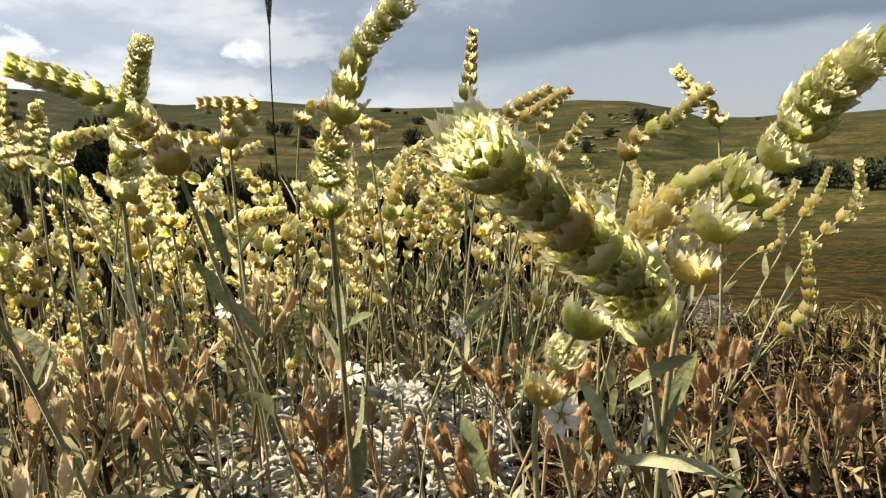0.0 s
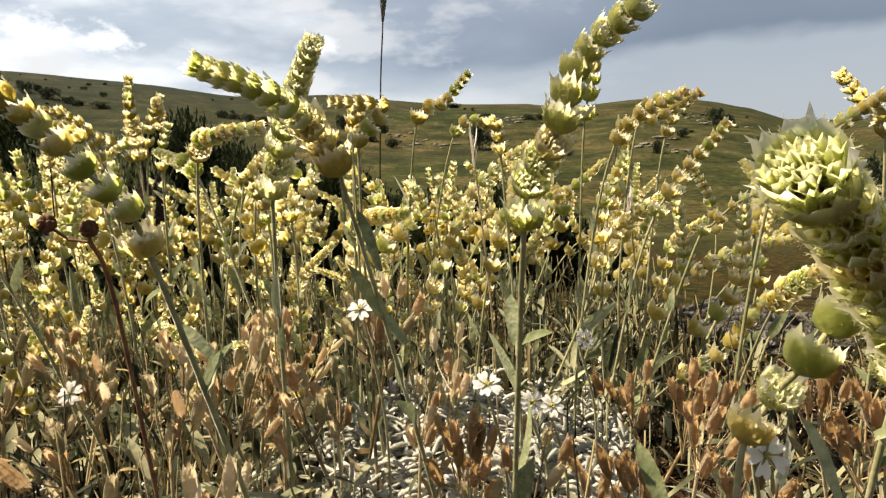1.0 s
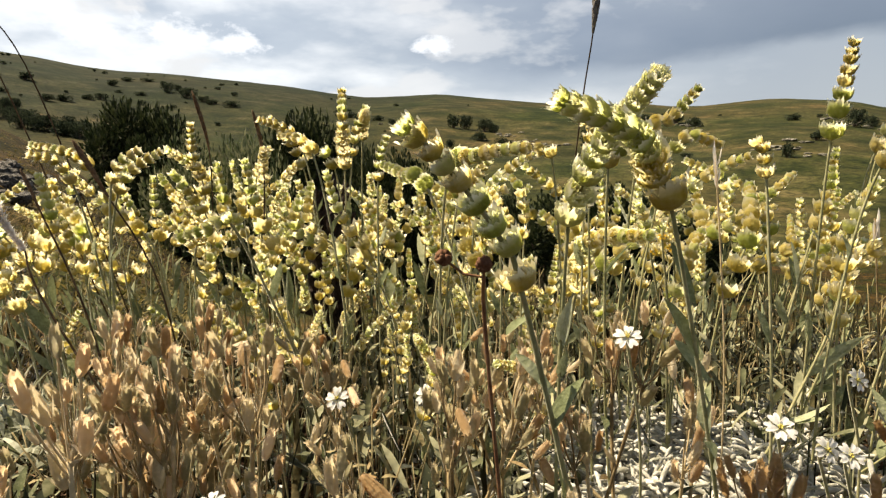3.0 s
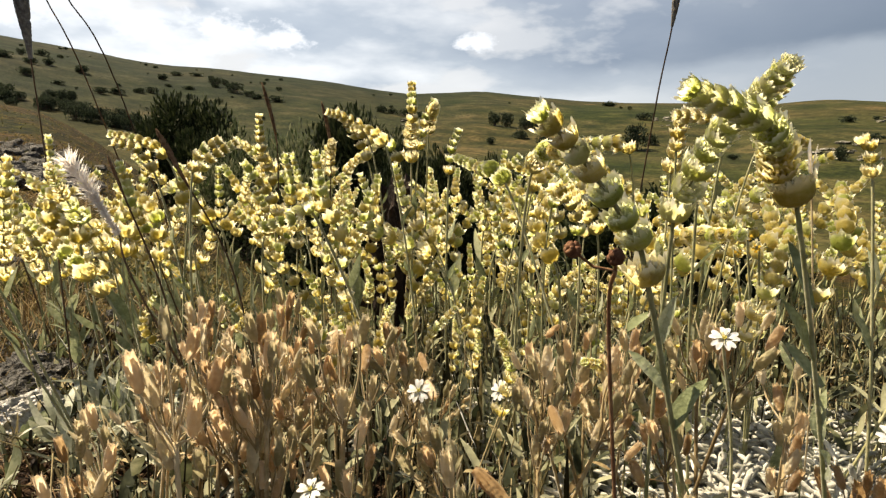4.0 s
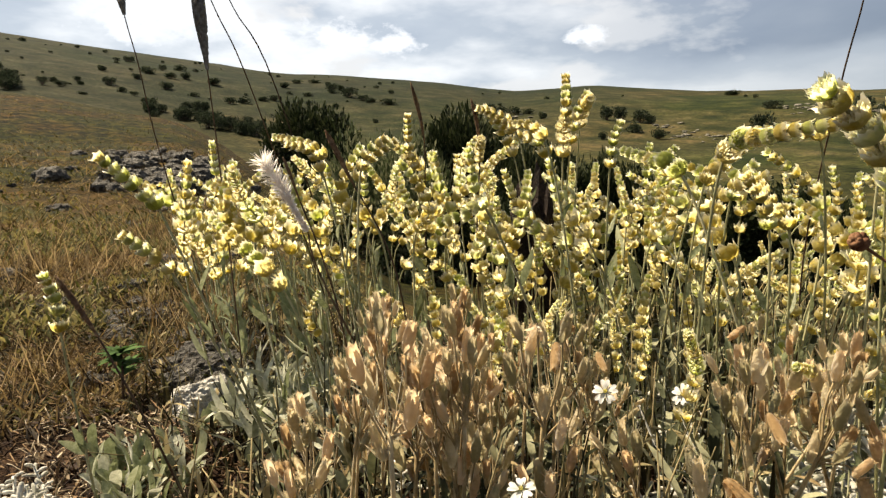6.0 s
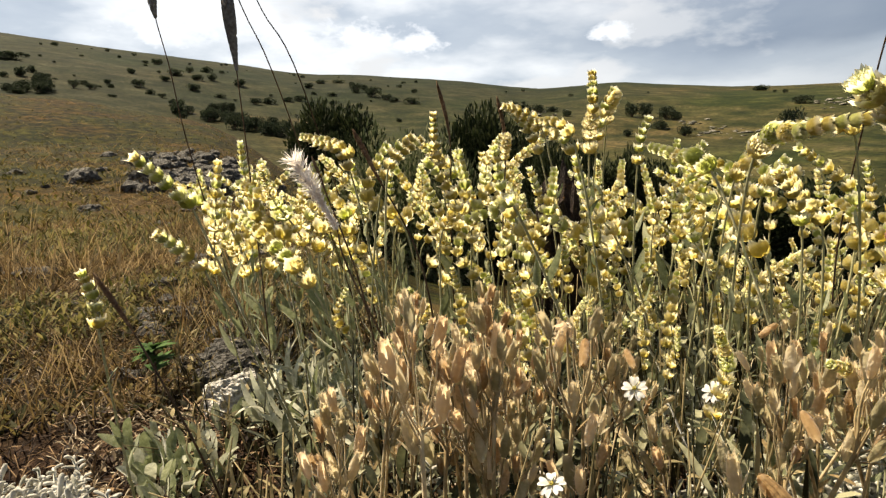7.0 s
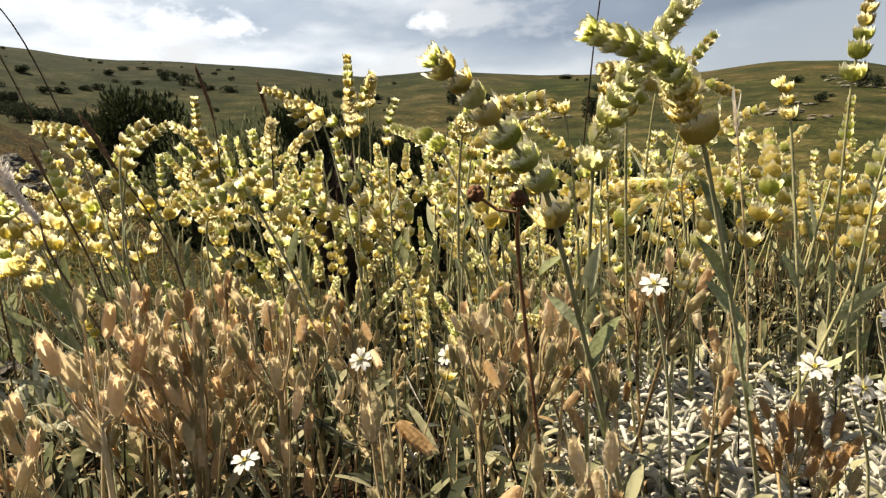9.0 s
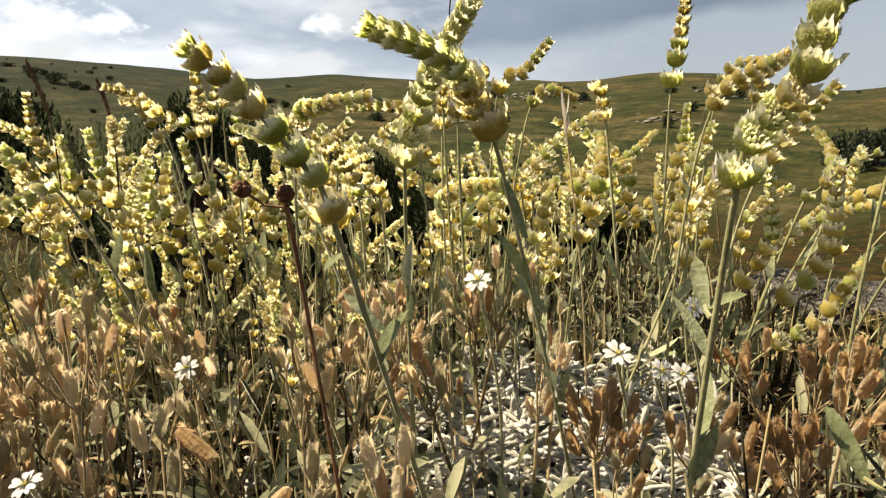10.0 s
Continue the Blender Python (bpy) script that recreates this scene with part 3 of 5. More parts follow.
ironwort([(-0.136, 0.222, 0.272), (-0.127, 0.228, 0.262), (-0.116, 0.237, 0.245), (-0.111, 0.244, 0.234), (-0.106, 0.249, 0.219)], (-0.074, 0.298), 0.0142, 0.8, gap=0.8, withered=0, leaf=0.7, taper=0.62,
         more=[((-0.100, 0.276, 0.170), (-0.115, 0.274, 0.188), 0.008, 0.2), ((-0.106, 0.261, 0.204), (-0.113, 0.252, 0.200), 0.007, 0.3)])
ironwort([(0.054, 0.234, 0.281), (0.039, 0.242, 0.270), (0.033, 0.240, 0.251), (0.025, 0.253, 0.239), (0.021, 0.262, 0.220)], (0.007, 0.314), 0.0138, 1.1, gap=0.72, withered=0, leaf=0.7, taper=0.62,
         more=[((0.016, 0.283, 0.180), (0.013, 0.286, 0.198), 0.009, 0.1), ((0.015, 0.283, 0.179), (0.028, 0.278, 0.188), 0.0075, 0.3)])
ironwort([(0.076, 0.178, 0.240), (0.089, 0.194, 0.228), (0.110, 0.219, 0.206), (0.117, 0.235, 0.189)], (0.140, 0.300), 0.0188, 1.3, gap=0.62, withered=0, leaf=0.6, taper=0.82,
         more=[((0.113, 0.241, 0.170), (0.127, 0.228, 0.185), 0.008, 0.2), ((0.109, 0.252, 0.145), (0.100, 0.253, 0.171), 0.009, 0.1), ((0.111, 0.255, 0.141), (0.141, 0.239, 0.152), 0.0085, 0.7)])
ironwort([(0.178, 0.213, 0.262), (0.165, 0.230, 0.254), (0.160, 0.254, 0.237), (0.137, 0.274, 0.195)], (0.130, 0.310), 0.0185, 1.2, gap=0.72, withered=0, leaf=0.6)
ironwort([(0.152, 0.279, 0.232), (0.137, 0.278, 0.226), (0.124, 0.270, 0.214), (0.101, 0.257, 0.185), (0.094, 0.265, 0.170), (0.085, 0.262, 0.148)], (0.100, 0.290), 0.0155, 0.9, gap=0.85, withered=0, leaf=0.6,
         more=[((0.067, 0.281, 0.121), (0.057, 0.291, 0.144), 0.010, 0.1)])
ironwort([(0.045, 0.602, 0.350), (0.040, 0.605, 0.312), (0.033, 0.602, 0.270)], (0.026, 0.632), 0.0185, 0.3, gap=0.82, withered=0)
ironwort([(-0.400, 0.609, 0.342), (-0.396, 0.602, 0.307), (-0.415, 0.634, 0.262)], (-0.419, 0.648), 0.0175, 0.1)
ironwort([(-0.379, 0.620, 0.321), (-0.410, 0.664, 0.290)], None, 0.0175, 0.1)
ironwort([(-0.061, 0.596, 0.322), (-0.082, 0.588, 0.298), (-0.102, 0.578, 0.280)], (-0.113, 0.592), 0.0165, 0.4)
ironwort([(-0.606, 0.610, 0.318), (-0.607, 0.614, 0.273), (-0.608, 0.629, 0.239)], None, 0.018, 0.1)
ironwort([(-0.493, 0.597, 0.285), (-0.512, 0.620, 0.242)], None, 0.018, 0.1)
ironwort([(-0.528, 0.655, 0.324), (-0.498, 0.676, 0.265)], None, 0.017, 0.1)
ironwort([(-0.510, 0.631, 0.321), (-0.483, 0.651, 0.292), (-0.456, 0.676, 0.269)], None, 0.017, 0.1)
ironwort([(-0.509, 0.473, 0.280), (-0.536, 0.448, 0.242)], None, 0.017, 0.2)
ironwort([(-0.682, 0.474, 0.291), (-0.626, 0.498, 0.262)], None, 0.017, 0.2, gap=0.7)
ironwort([(-0.371, 0.358, 0.217), (-0.355, 0.365, 0.222), (-0.347, 0.382, 0.221)], (-0.296, 0.424), 0.0155, 1.4)
ironwort([(-0.597, 0.334, 0.213), (-0.521, 0.345, 0.156)], (-0.483, 0.373), 0.016, 0.8, gap=0.82)
ironwort([(-0.577, 0.233, 0.265), (-0.569, 0.249, 0.248), (-0.562, 0.262, 0.232), (-0.559, 0.268, 0.220)], (-0.492, 0.324), 0.0175, 0.8, gap=0.82, label="leaning ironwort stalk with pale yellow-green whorls beside a rock")
ironwort([(-0.570, 0.242, 0.209), (-0.561, 0.257, 0.194), (-0.552, 0.270, 0.175)], (-0.493, 0.325), 0.0175, 0.8, gap=0.82, label="short leaning ironwort stalk with pale yellow-green whorls")
ironwort([(-0.593, 0.197, 0.184), (-0.588, 0.202, 0.165), (-0.587, 0.202, 0.147)], (-0.573, 0.215), 0.015, 0.4, gap=0.82)
ironwort([(-0.228, 0.567, 0.267), (-0.241, 0.567, 0.252), (-0.253, 0.558, 0.233)], None, 0.017, 0.1)
ironwort([(-0.123, 0.511, 0.297), (-0.133, 0.513, 0.253)], None, 0.017, 0.1)
ironwort([(-0.305, 0.521, 0.265), (-0.281, 0.510, 0.257), (-0.248, 0.490, 0.241)], (-0.169, 0.489), 0.0165, 0.9)
ironwort([(-0.203, 0.535, 0.244), (-0.226, 0.531, 0.224)], None, 0.0165, 0.2)
ironwort([(-0.207, 0.485, 0.245), (-0.191, 0.486, 0.207)], None, 0.0165, 0.3)
ironwort([(-0.151, 0.411, 0.272), (-0.179, 0.409, 0.268), (-0.211, 0.434, 0.251)], (-0.225, 0.460), 0.0155, 0.4, gap=0.82)
ironwort([(-0.124, 0.456, 0.290), (-0.092, 0.469, 0.286), (-0.105, 0.465, 0.269), (-0.110, 0.464, 0.252)], (-0.105, 0.484), 0.016, 0.1)
ironwort([(-0.126, 0.501, 0.294), (-0.129, 0.503, 0.267)], None, 0.017, 0.1)
ironwort([(0.194, 0.460, 0.275), (0.171, 0.468, 0.258), (0.146, 0.473, 0.235)], None, 0.016, 0.3, gap=0.7)
ironwort([(0.114, 0.664, 0.302), (0.080, 0.666, 0.283)], None, 0.0165, 0.3)
ironwort([(0.123, 0.615, 0.298), (0.098, 0.619, 0.265)], None, 0.0165, 0.3)
ironwort([(-0.500, 0.601, 0.318), (-0.468, 0.632, 0.288)], None, 0.0165, 0.1)
ironwort([(0.116, 0.602, 0.295), (0.088, 0.593, 0.279), (0.061, 0.601, 0.265)], None, 0.0165, 0.1)
ironwort([(0.103, 0.542, 0.292), (0.056, 0.550, 0.257)], None, 0.0165, 0.3)
ironwort([(-0.044, 0.648, 0.280), (-0.079, 0.623, 0.276)], None, 0.0165, 0.3)
ironwort([(-0.225, 0.562, 0.278), (-0.188, 0.571, 0.277), (-0.172, 0.572, 0.263)], None, 0.016, 0.4, gap=0.82)
ironwort([(-0.393, 0.644, 0.329), (-0.407, 0.638, 0.282)], None, 0.017, 0.1)
ironwort([(-0.235, 0.574, 0.264), (-0.261, 0.563, 0.227)], None, 0.0165, 0.2)
ironwort([(-0.325, 0.562, 0.291), (-0.333, 0.560, 0.255)], None, 0.016, 0.8)
ironwort([(-0.558, 0.386, 0.277), (-0.540, 0.408, 0.254)], None, 0.016, 0.2, gap=0.82)
ironwort([(-0.409, 0.518, 0.293), (-0.374, 0.519, 0.271)], None, 0.0165, 0.1)
ironwort([(-0.467, 0.412, 0.278), (-0.483, 0.398, 0.249)], None, 0.016, 0.2)
ironwort([(-0.023, 0.474, 0.274), (-0.017, 0.474, 0.254)], None, 0.016, 0.1)
ironwort([(0.128, 0.526, 0.268), (0.082, 0.537, 0.203)], None, 0.0155, 0.4, gap=0.82)
ironwort([(0.151, 0.518, 0.224), (0.135, 0.525, 0.215), (0.121, 0.528, 0.201), (0.110, 0.531, 0.185)], (0.063, 0.554), 0.0125, 0.6, gap=1.25, leaves=2, withered=0, label="thin leaning ironwort stalk with small scattered whorls")
ironwort([(-0.204, 0.506, 0.242), (-0.192, 0.504, 0.223), (-0.181, 0.504, 0.201)], None, 0.0165, 0.3)
ironwort([(0.183, 0.492, 0.292), (0.200, 0.490, 0.268), (0.208, 0.491, 0.252)], (0.205, 0.52), 0.0165, 0.2)

# ---- the clump behind them: more stalks, from a few patterns ----
patterns = []
for k in range(9):
    rng = random.Random(40 + k)
    h = 0.235 + 0.01 * (k % 4)
    lean = Vector((rng.uniform(-0.08, 0.08), rng.uniform(-0.06, 0.06), 0))
    n = rng.uniform(0.075, 0.125)
    top = Vector((0, 0, h)) + lean
    bow = Vector((rng.uniform(-0.03, 0.03), rng.uniform(-0.03, 0.03), rng.uniform(-0.005, 0.02)))
    pl = ironwort([top, top - Vector((lean.x * 0.5, lean.y * 0.5, n * 0.5)) + bow, top - Vector((lean.x, lean.y, n))], (0.0, 0.0), 0.0172, 0.45, rng, 4, 0.92, leaf=0.85, woolly=False)
    patterns.append(pl)
FILL = random.Random(11)
placed = 0
homes = []


def fan(x, y):
    """Stalks lean outwards from the middle of the clump."""
    out = Vector((x + 0.28 + FILL.gauss(0, 0.16), y - 0.62 + FILL.gauss(0, 0.16), 0))
    angle = radians(min(58, 90 * out.length) * FILL.uniform(0.3, 1.0))
    axis = Vector((-out.y, out.x, 0)).normalized()
    return Matrix.Rotation(angle * (0.32 if x < -0.38 else 1.0), 4, axis)


while placed < 214:
    a = radians(FILL.uniform(-24, 60))
    r = 0.36 + 0.85 * FILL.random() ** 0.8
    x, y = -math.sin(a) * r, math.cos(a) * r
    # the clump thins out towards its right-hand edge and over the silver mat
    if x > 0.08 and FILL.random() < 0.88:
        continue
    if x > -0.10 and FILL.random() < (0.22 if x > 0.0 else 0.10):
        continue
    if y < 0.53 and x > -0.36:
        continue
    if abs((x + 0.42) + 0.52 * (y - 0.60)) < 0.018 and 0.45 < y < 0.72:
        continue
    if x < -0.33 and math.hypot(x + 0.1, y) < 0.60 or (x < -0.6 and y < 0.42):
        continue
    if any((x - p) ** 2 + (y - q) ** 2 < 0.025 ** 2 for p, q in homes):
        continue
    homes.append((x, y))
    src = FILL.choice(patterns) if placed >= len(patterns) else patterns[placed]
    size = FILL.uniform(0.78, 1.06) * (1.0 + 0.10 * (r > 0.75))
    m = Matrix.Translation((x, y, ground(x, y) - 0.004)) @ fan(x, y) @ Matrix.Rotation(FILL.uniform(0, 6.28), 4, "Z") @ Matrix.Diagonal((size, size, size, 1))
    if placed < len(patterns):
        src.matrix_basis = m
    else:
        q = copy_thing(src, m)
        q.matrix_basis = m
    placed += 1

# short side stalks low in the clump
low = 0
while low < 64:
    x, y = FILL.uniform(-0.60, -0.12), FILL.uniform(0.42, 0.80)
    if math.hypot(x + 0.1, y) < 0.44:
        continue
    size = FILL.uniform(0.46, 0.70)
    m = Matrix.Translation((x, y, ground(x, y) - 0.004)) @ fan(x, y) @ Matrix.Rotation(FILL.uniform(0, 6.28), 4, "Z") @ Matrix.Diagonal((size, size, size, 1))
    copy_thing(FILL.choice(patterns), m).matrix_basis = m
    low += 1
for x, y, size in ((-0.43, 0.62, 0.66), (-0.45, 0.60, 0.7), (-0.465, 0.65, 0.68), (-0.47, 0.67, 0.75), (-0.44, 0.67, 0.8), (-0.475, 0.69, 0.8), (-0.455, 0.70, 0.82), (-0.42, 0.65, 0.7)):
    m = Matrix.Translation((x, y, ground(x, y) - 0.004)) @ Matrix.Rotation(x * 90, 4, "Z") @ Matrix.Diagonal((size, size, size, 1))
    copy_thing(patterns[int(x * -100) % 9], m).matrix_basis = m

# ---- dry campion stalks with open seed capsules ----


def capsule_shape(seed):
    """A ribbed, slightly bellied calyx with an open toothed mouth, 1 long, mouth towards +z."""
    rng = random.Random(seed)
    sh = Shape()
    n = 10
    rings = [(0, 0.05), (0.07, 0.105), (0.25, 0.155), (0.50, 0.178), (0.75, 0.165), (0.93, 0.135)]
    for z, r in rings:
        for q in range(n):
            w = 2 * math.pi * q / n
            rr = r * (1.0 + (0.05 if q % 2 else -0.05)) * rng.uniform(0.95, 1.05)
            sh.v.append(Vector((rr * math.cos(w), rr * math.sin(w), z)))
    for i in range(len(rings) - 1):
        for q in range(n):
            m = (q + 1) % n
            sh.f.append((i * n + q, i * n + m, (i + 1) * n + m, (i + 1) * n + q))
    top = (len(rings) - 1) * n
    for q in range(0, n, 2):
        w = 2 * math.pi * (q + 1) / n
        r = rng.uniform(0.08, 0.22)
        sh.v.append(Vector((r * math.cos(w), r * math.sin(w), rng.uniform(0.98, 1.14))))
        sh.f.append((top + q, top + q + 1, len(sh.v) - 1))
        sh.f.append((top + q + 1, top + (q + 2) % n, len(sh.v) - 1))
    # withered sepals hanging about it
    for q in range(2):
        w = 2.6 * q + rng.uniform(-0.4, 0.4)
        out = Vector((math.cos(w), math.sin(w), 0))
        sh.leaf(out * 0.10, out * rng.uniform(0.3, 0.7) + Vector((0, 0, 1)), -out, rng.uniform(0.4, 0.7), rng.uniform(0.12, 0.18), rng.uniform(-0.6, 0.4), 0.35, 3)
        k = len(sh.v) - 12
        sh.f.append((0, k, k + 1))
    # downy hairs on its skin
    for q in range(190):
        i = rng.randrange(n, n * len(rings))
        p = sh.v[i]
        side = Vector((-p.y, p.x, 0)).normalized() * 0.008
        sh.v += [p + side, p + Vector((p.x, p.y, rng.uniform(0.0, 0.08))) * rng.uniform(0.3, 1.1) + Vector((0, 0, rng.uniform(0.0, 0.12)))]
        sh.f.append((i, len(sh.v) - 2, len(sh.v) - 1))
    # papery capsule inside
    k = len(sh.v)
    for z, r in ((0.3, 0.10), (0.8, 0.10), (1.0, 0.08)):
        for q in range(6):
            w = 2 * math.pi * q / 6
            sh.v.append(Vector((r * math.cos(w), r * math.sin(w), z)))
    for i in range(2):
        for q in range(6):
            m = (q + 1) % 6
            sh.f.append((k + i * 6 + q, k + i * 6 + m, k + (i + 1) * 6 + m, k + (i + 1) * 6 + q))
    return sh


CAPSULES = [capsule_shape(s).mesh("capsule", M_CAPSULE) for s in (1, 2, 3)]
PALE = [capsule_shape(s).mesh("capsule", M_CAPSULE_PALE) for s in (4, 5)]
ORANGE = [capsule_shape(s).mesh("capsule", M_CAPSULE_ORANGE) for s in (6, 7)]


def seed_stalk(height, rng, heads, kinds=None):
    """A thin straw stalk that forks near the top, a capsule on each fork."""
    plant = empty("seed_stalk")
    sh = Shape()
    sway = Vector((rng.uniform(-0.02, 0.02), rng.uniform(-0.02, 0.02), 0))
    fork = Vector((0, 0, height * 0.76)) + sway
    sh.tube(smooth_line([(0, 0, 0), Vector((0, 0, height * 0.33)) + sway * 0.2, fork], 4), 0.0012, 5)
    caps = []
    for i in range(heads):
        a = 2 * math.pi * i / heads + rng.uniform(-0.5, 0.5)
        out = rng.uniform(0.003, 0.016)
        tip = fork + Vector((math.cos(a) * out, math.sin(a) * out, height * rng.uniform(-0.08, 0.24)))
        way = (Vector((math.cos(a) * 0.35, math.sin(a) * 0.35, rng.uniform(0.7, 2.0)))).normalized()
        if rng.random() < 0.03:
            way.z = -0.2
        sh.tube(smooth_line([fork - Vector((0, 0, rng.uniform(0, 0.012))), fork.lerp(tip, 0.55) + Vector((math.cos(a), math.sin(a), 0)) * 0.003, tip], 3), 0.0006, 4, join=len(sh.v) - 1)
        caps.append((tip, way))
    part("stalk", sh.mesh("seed_stalk_stem", M_STRAW), plant)
    for tip, way in caps:
        part("capsule", rng.choice(kinds or (PALE if rng.random() < 0.45 else CAPSULES)), plant, aim(tip - way * 0.001, way, rng.uniform(0.0125, 0.0185) * (1.12 if kinds else 1.0), rng.uniform(0, 6.3)))
    for i in range(2):
        a = rng.uniform(0, 6.3)
        p = Vector((0, 0, height * rng.uniform(0.15, 0.5)))
        part("leaf", NARROW, plant, aim(p, (math.cos(a), math.sin(a), rng.uniform(0.2, 1.4)), rng.uniform(0.7, 1.2), rng.uniform(0, 6.3)))
    return tagged(plant, "dry straw-coloured campion stalk with open brown seed capsules", "dry plant", "dry seed stalks")


NARROW = lance(0.022, 0.0042, 0.5).mesh("narrow_leaf", M_STRAW)
dry_patterns = [seed_stalk(0.140 + 0.010 * k, random.Random(70 + k), 6 + k % 4) for k in range(7)]
orange_patterns = [seed_stalk(0.150 + 0.008 * k, random.Random(90 + k), 7 + k % 3, ORANGE) for k in range(3)]
for o in orange_patterns:
    tagged(o, "dry campion stalk with a bunch of orange-brown seed capsules")
DRY = random.Random(21)
count = 0


def dry_at(x, y, size, pick=None):
    global count
    m = Matrix.Translation((x, y, ground(x, y) - 0.003)) @ Matrix.Rotation(DRY.uniform(0, 6.3), 4, "Z") @ Matrix.Rotation(radians(abs(DRY.gauss(0, 14))), 4, "X") @ Matrix.Diagonal((size, size, size, 1))
    if count < len(dry_patterns):
        dry_patterns[count].matrix_basis = m
    else:
        q = copy_thing(pick or DRY.choice(dry_patterns), m)
        q.matrix_basis = m
    count += 1


# the dense drift, lower towards its back
BLOOMS = ((-0.087, 0.395), (-0.012, 0.376), (0.010, 0.387), (-0.230, 0.435), (-0.252, 0.356), (-0.242, 0.240), (0.020, 0.388))
while count < 52:
    x, y = DRY.gauss(-0.275, 0.10), DRY.gauss(0.345, 0.085)
    r = math.hypot(x + 0.09, y - 0.03)
    if r < 0.17 or y < 0.16 or x > -0.13 or x < -0.50 or (x < -0.36 and y < 0.25) or (y < 0.27 and x > -0.22):
        continue
    # its edge towards the silver mat is thin
    bearing = math.degrees(math.atan2(0.05 - x, y - 0.06))
    if bearing < 37 and DRY.random() < 0.85 or 43 < bearing < 51 and DRY.random() < 0.85:
        continue
    # the low white flowers keep a little open space on their sunny side
    if any(abs(x - p - 0.25 * (q - y)) < 0.024 and -0.02 < q - y < 0.10 for p, q in BLOOMS):
        continue
    dry_at(x, y, (0.232 - 0.17 * r) / 0.19 * DRY.uniform(0.82, 1.06))
# small knots of them elsewhere
for cx, cy, n, s in ((-0.128, 0.200, 4, 0.84), (-0.105, 0.205, 2, 0.74), (-0.02, 0.34, 2, 0.8), (-0.17, 0.40, 4, 0.92), (-0.125, 0.42, 4, 0.98), (-0.075, 0.40, 3, 0.95),
                     (-0.272, 0.150, 4, 0.82), (-0.30, 0.165, 3, 0.78), (-0.36, 0.14, 3, 0.55), (0.045, 0.21, 2, 0.6)):
    for i in range(n):
        dry_at(cx + DRY.gauss(0, 0.014), cy + DRY.gauss(0, 0.014), s * DRY.uniform(0.85, 1.1))

# orange-brown bunches
first = True
for cx, cy, n, s in ((0.058, 0.335, 3, 0.74), (0.085, 0.41, 3, 0.84), (0.17, 0.40, 3, 0.85), (-0.02, 0.36, 3, 0.74), (0.215, 0.36, 2, 0.8)):
    for i in range(n):
        x, y = cx + DRY.gauss(0, 0.013), cy + DRY.gauss(0, 0.013)
        m = Matrix.Translation((x, y, ground(x, y) - 0.003)) @ Matrix.Rotation(DRY.uniform(0, 6.3), 4, "Z") @ Matrix.Rotation(radians(abs(DRY.gauss(0, 9))), 4, "X") @ Matrix.Diagonal((s, s, s, 1))
        if first and i < 3:
            orange_patterns[i].matrix_basis = m
        else:
            copy_thing(orange_patterns[i % 3], m).matrix_basis = m
    first = False

# ---- white chickweed flowers ----


def petal_shape():
    sh = Shape()
    k = 0
    rows, cols = 6, 6
    for i in range(rows + 1):
        v = i / rows
        w = 0.08 + 0.26 * math.sin(min(1.0, v * 1.15) * math.pi * 0.55)
        for j in range(cols + 1):
            u = j / cols * 2 - 1
            notch = 0.20 * (1 - min(1.0, abs(u) / 0.5)) * max(0.0, (v - 0.6) / 0.4)
            edge = 0.10 * abs(u) ** 3 * v
            sh.v.append(Vector((0.10 + v * (0.9 - edge) - notch, u * w, 0.30 * v - 0.28 * v * v + 0.05 * math.cos(u * 5) * v)))
    for i in range(rows):
        for j in range(cols):
            q = i * (cols + 1) + j
            sh.f.append((q, q + 1, q + cols + 2, q + cols + 1))
    return sh


PETAL = petal_shape().mesh("petal", M_PETAL)
EYE = Shape()
for i in range(9):
    a = i * 2.4
    EYE.tube([(0.03 * math.cos(a), 0.03 * math.sin(a), 0), (0.14 * math.cos(a), 0.14 * math.sin(a), 0.26)], [0.014, 0.03], 5)
EYE = EYE.mesh("stamens", M_ANTHER)
SEPAL = lance(0.6, 0.22, -0.2).mesh("sepal", M_STEM)


def white_flower(at, face, size, foot, petal=None):
    at = Vector(at)
    base = Vector((foot[0], foot[1], ground(*foot)))
    size *= 0.80
    fl = empty("chickweed_flower", base)
    rel = at - base
    face = Vector(face).normalized()
    part("stem", Shape().tube(smooth_line([(0, 0, 0), rel * 0.5 + Vector((0.004, 0.006, 0.01)), rel - face * 0.006, rel], 5), 0.0009, 5).mesh("flower_stem", M_STEM), fl)
    frame_m = aim(rel, face, size, RNG.uniform(0, 1))
    for i in range(5):
        part("petal", petal or PETAL, fl, frame_m @ Matrix.Rotation(2 * math.pi * i / 5, 4, "Z") @ Matrix.Rotation(radians(RNG.uniform(-14, 8)), 4, "Y"))
    part("flower_eye", EYE, fl, frame_m, "yellow eye of stamens")
    for i in range(5):
        part("sepal", SEPAL, fl, frame_m @ Matrix.Rotation(2 * math.pi * (i + 0.5) / 5, 4, "Z") @ Matrix.Rotation(radians(65), 4, "Y"))
    tagged(fl, "white five-petalled chickweed flower on a thin downy stem", "wild flower", "white flowers")


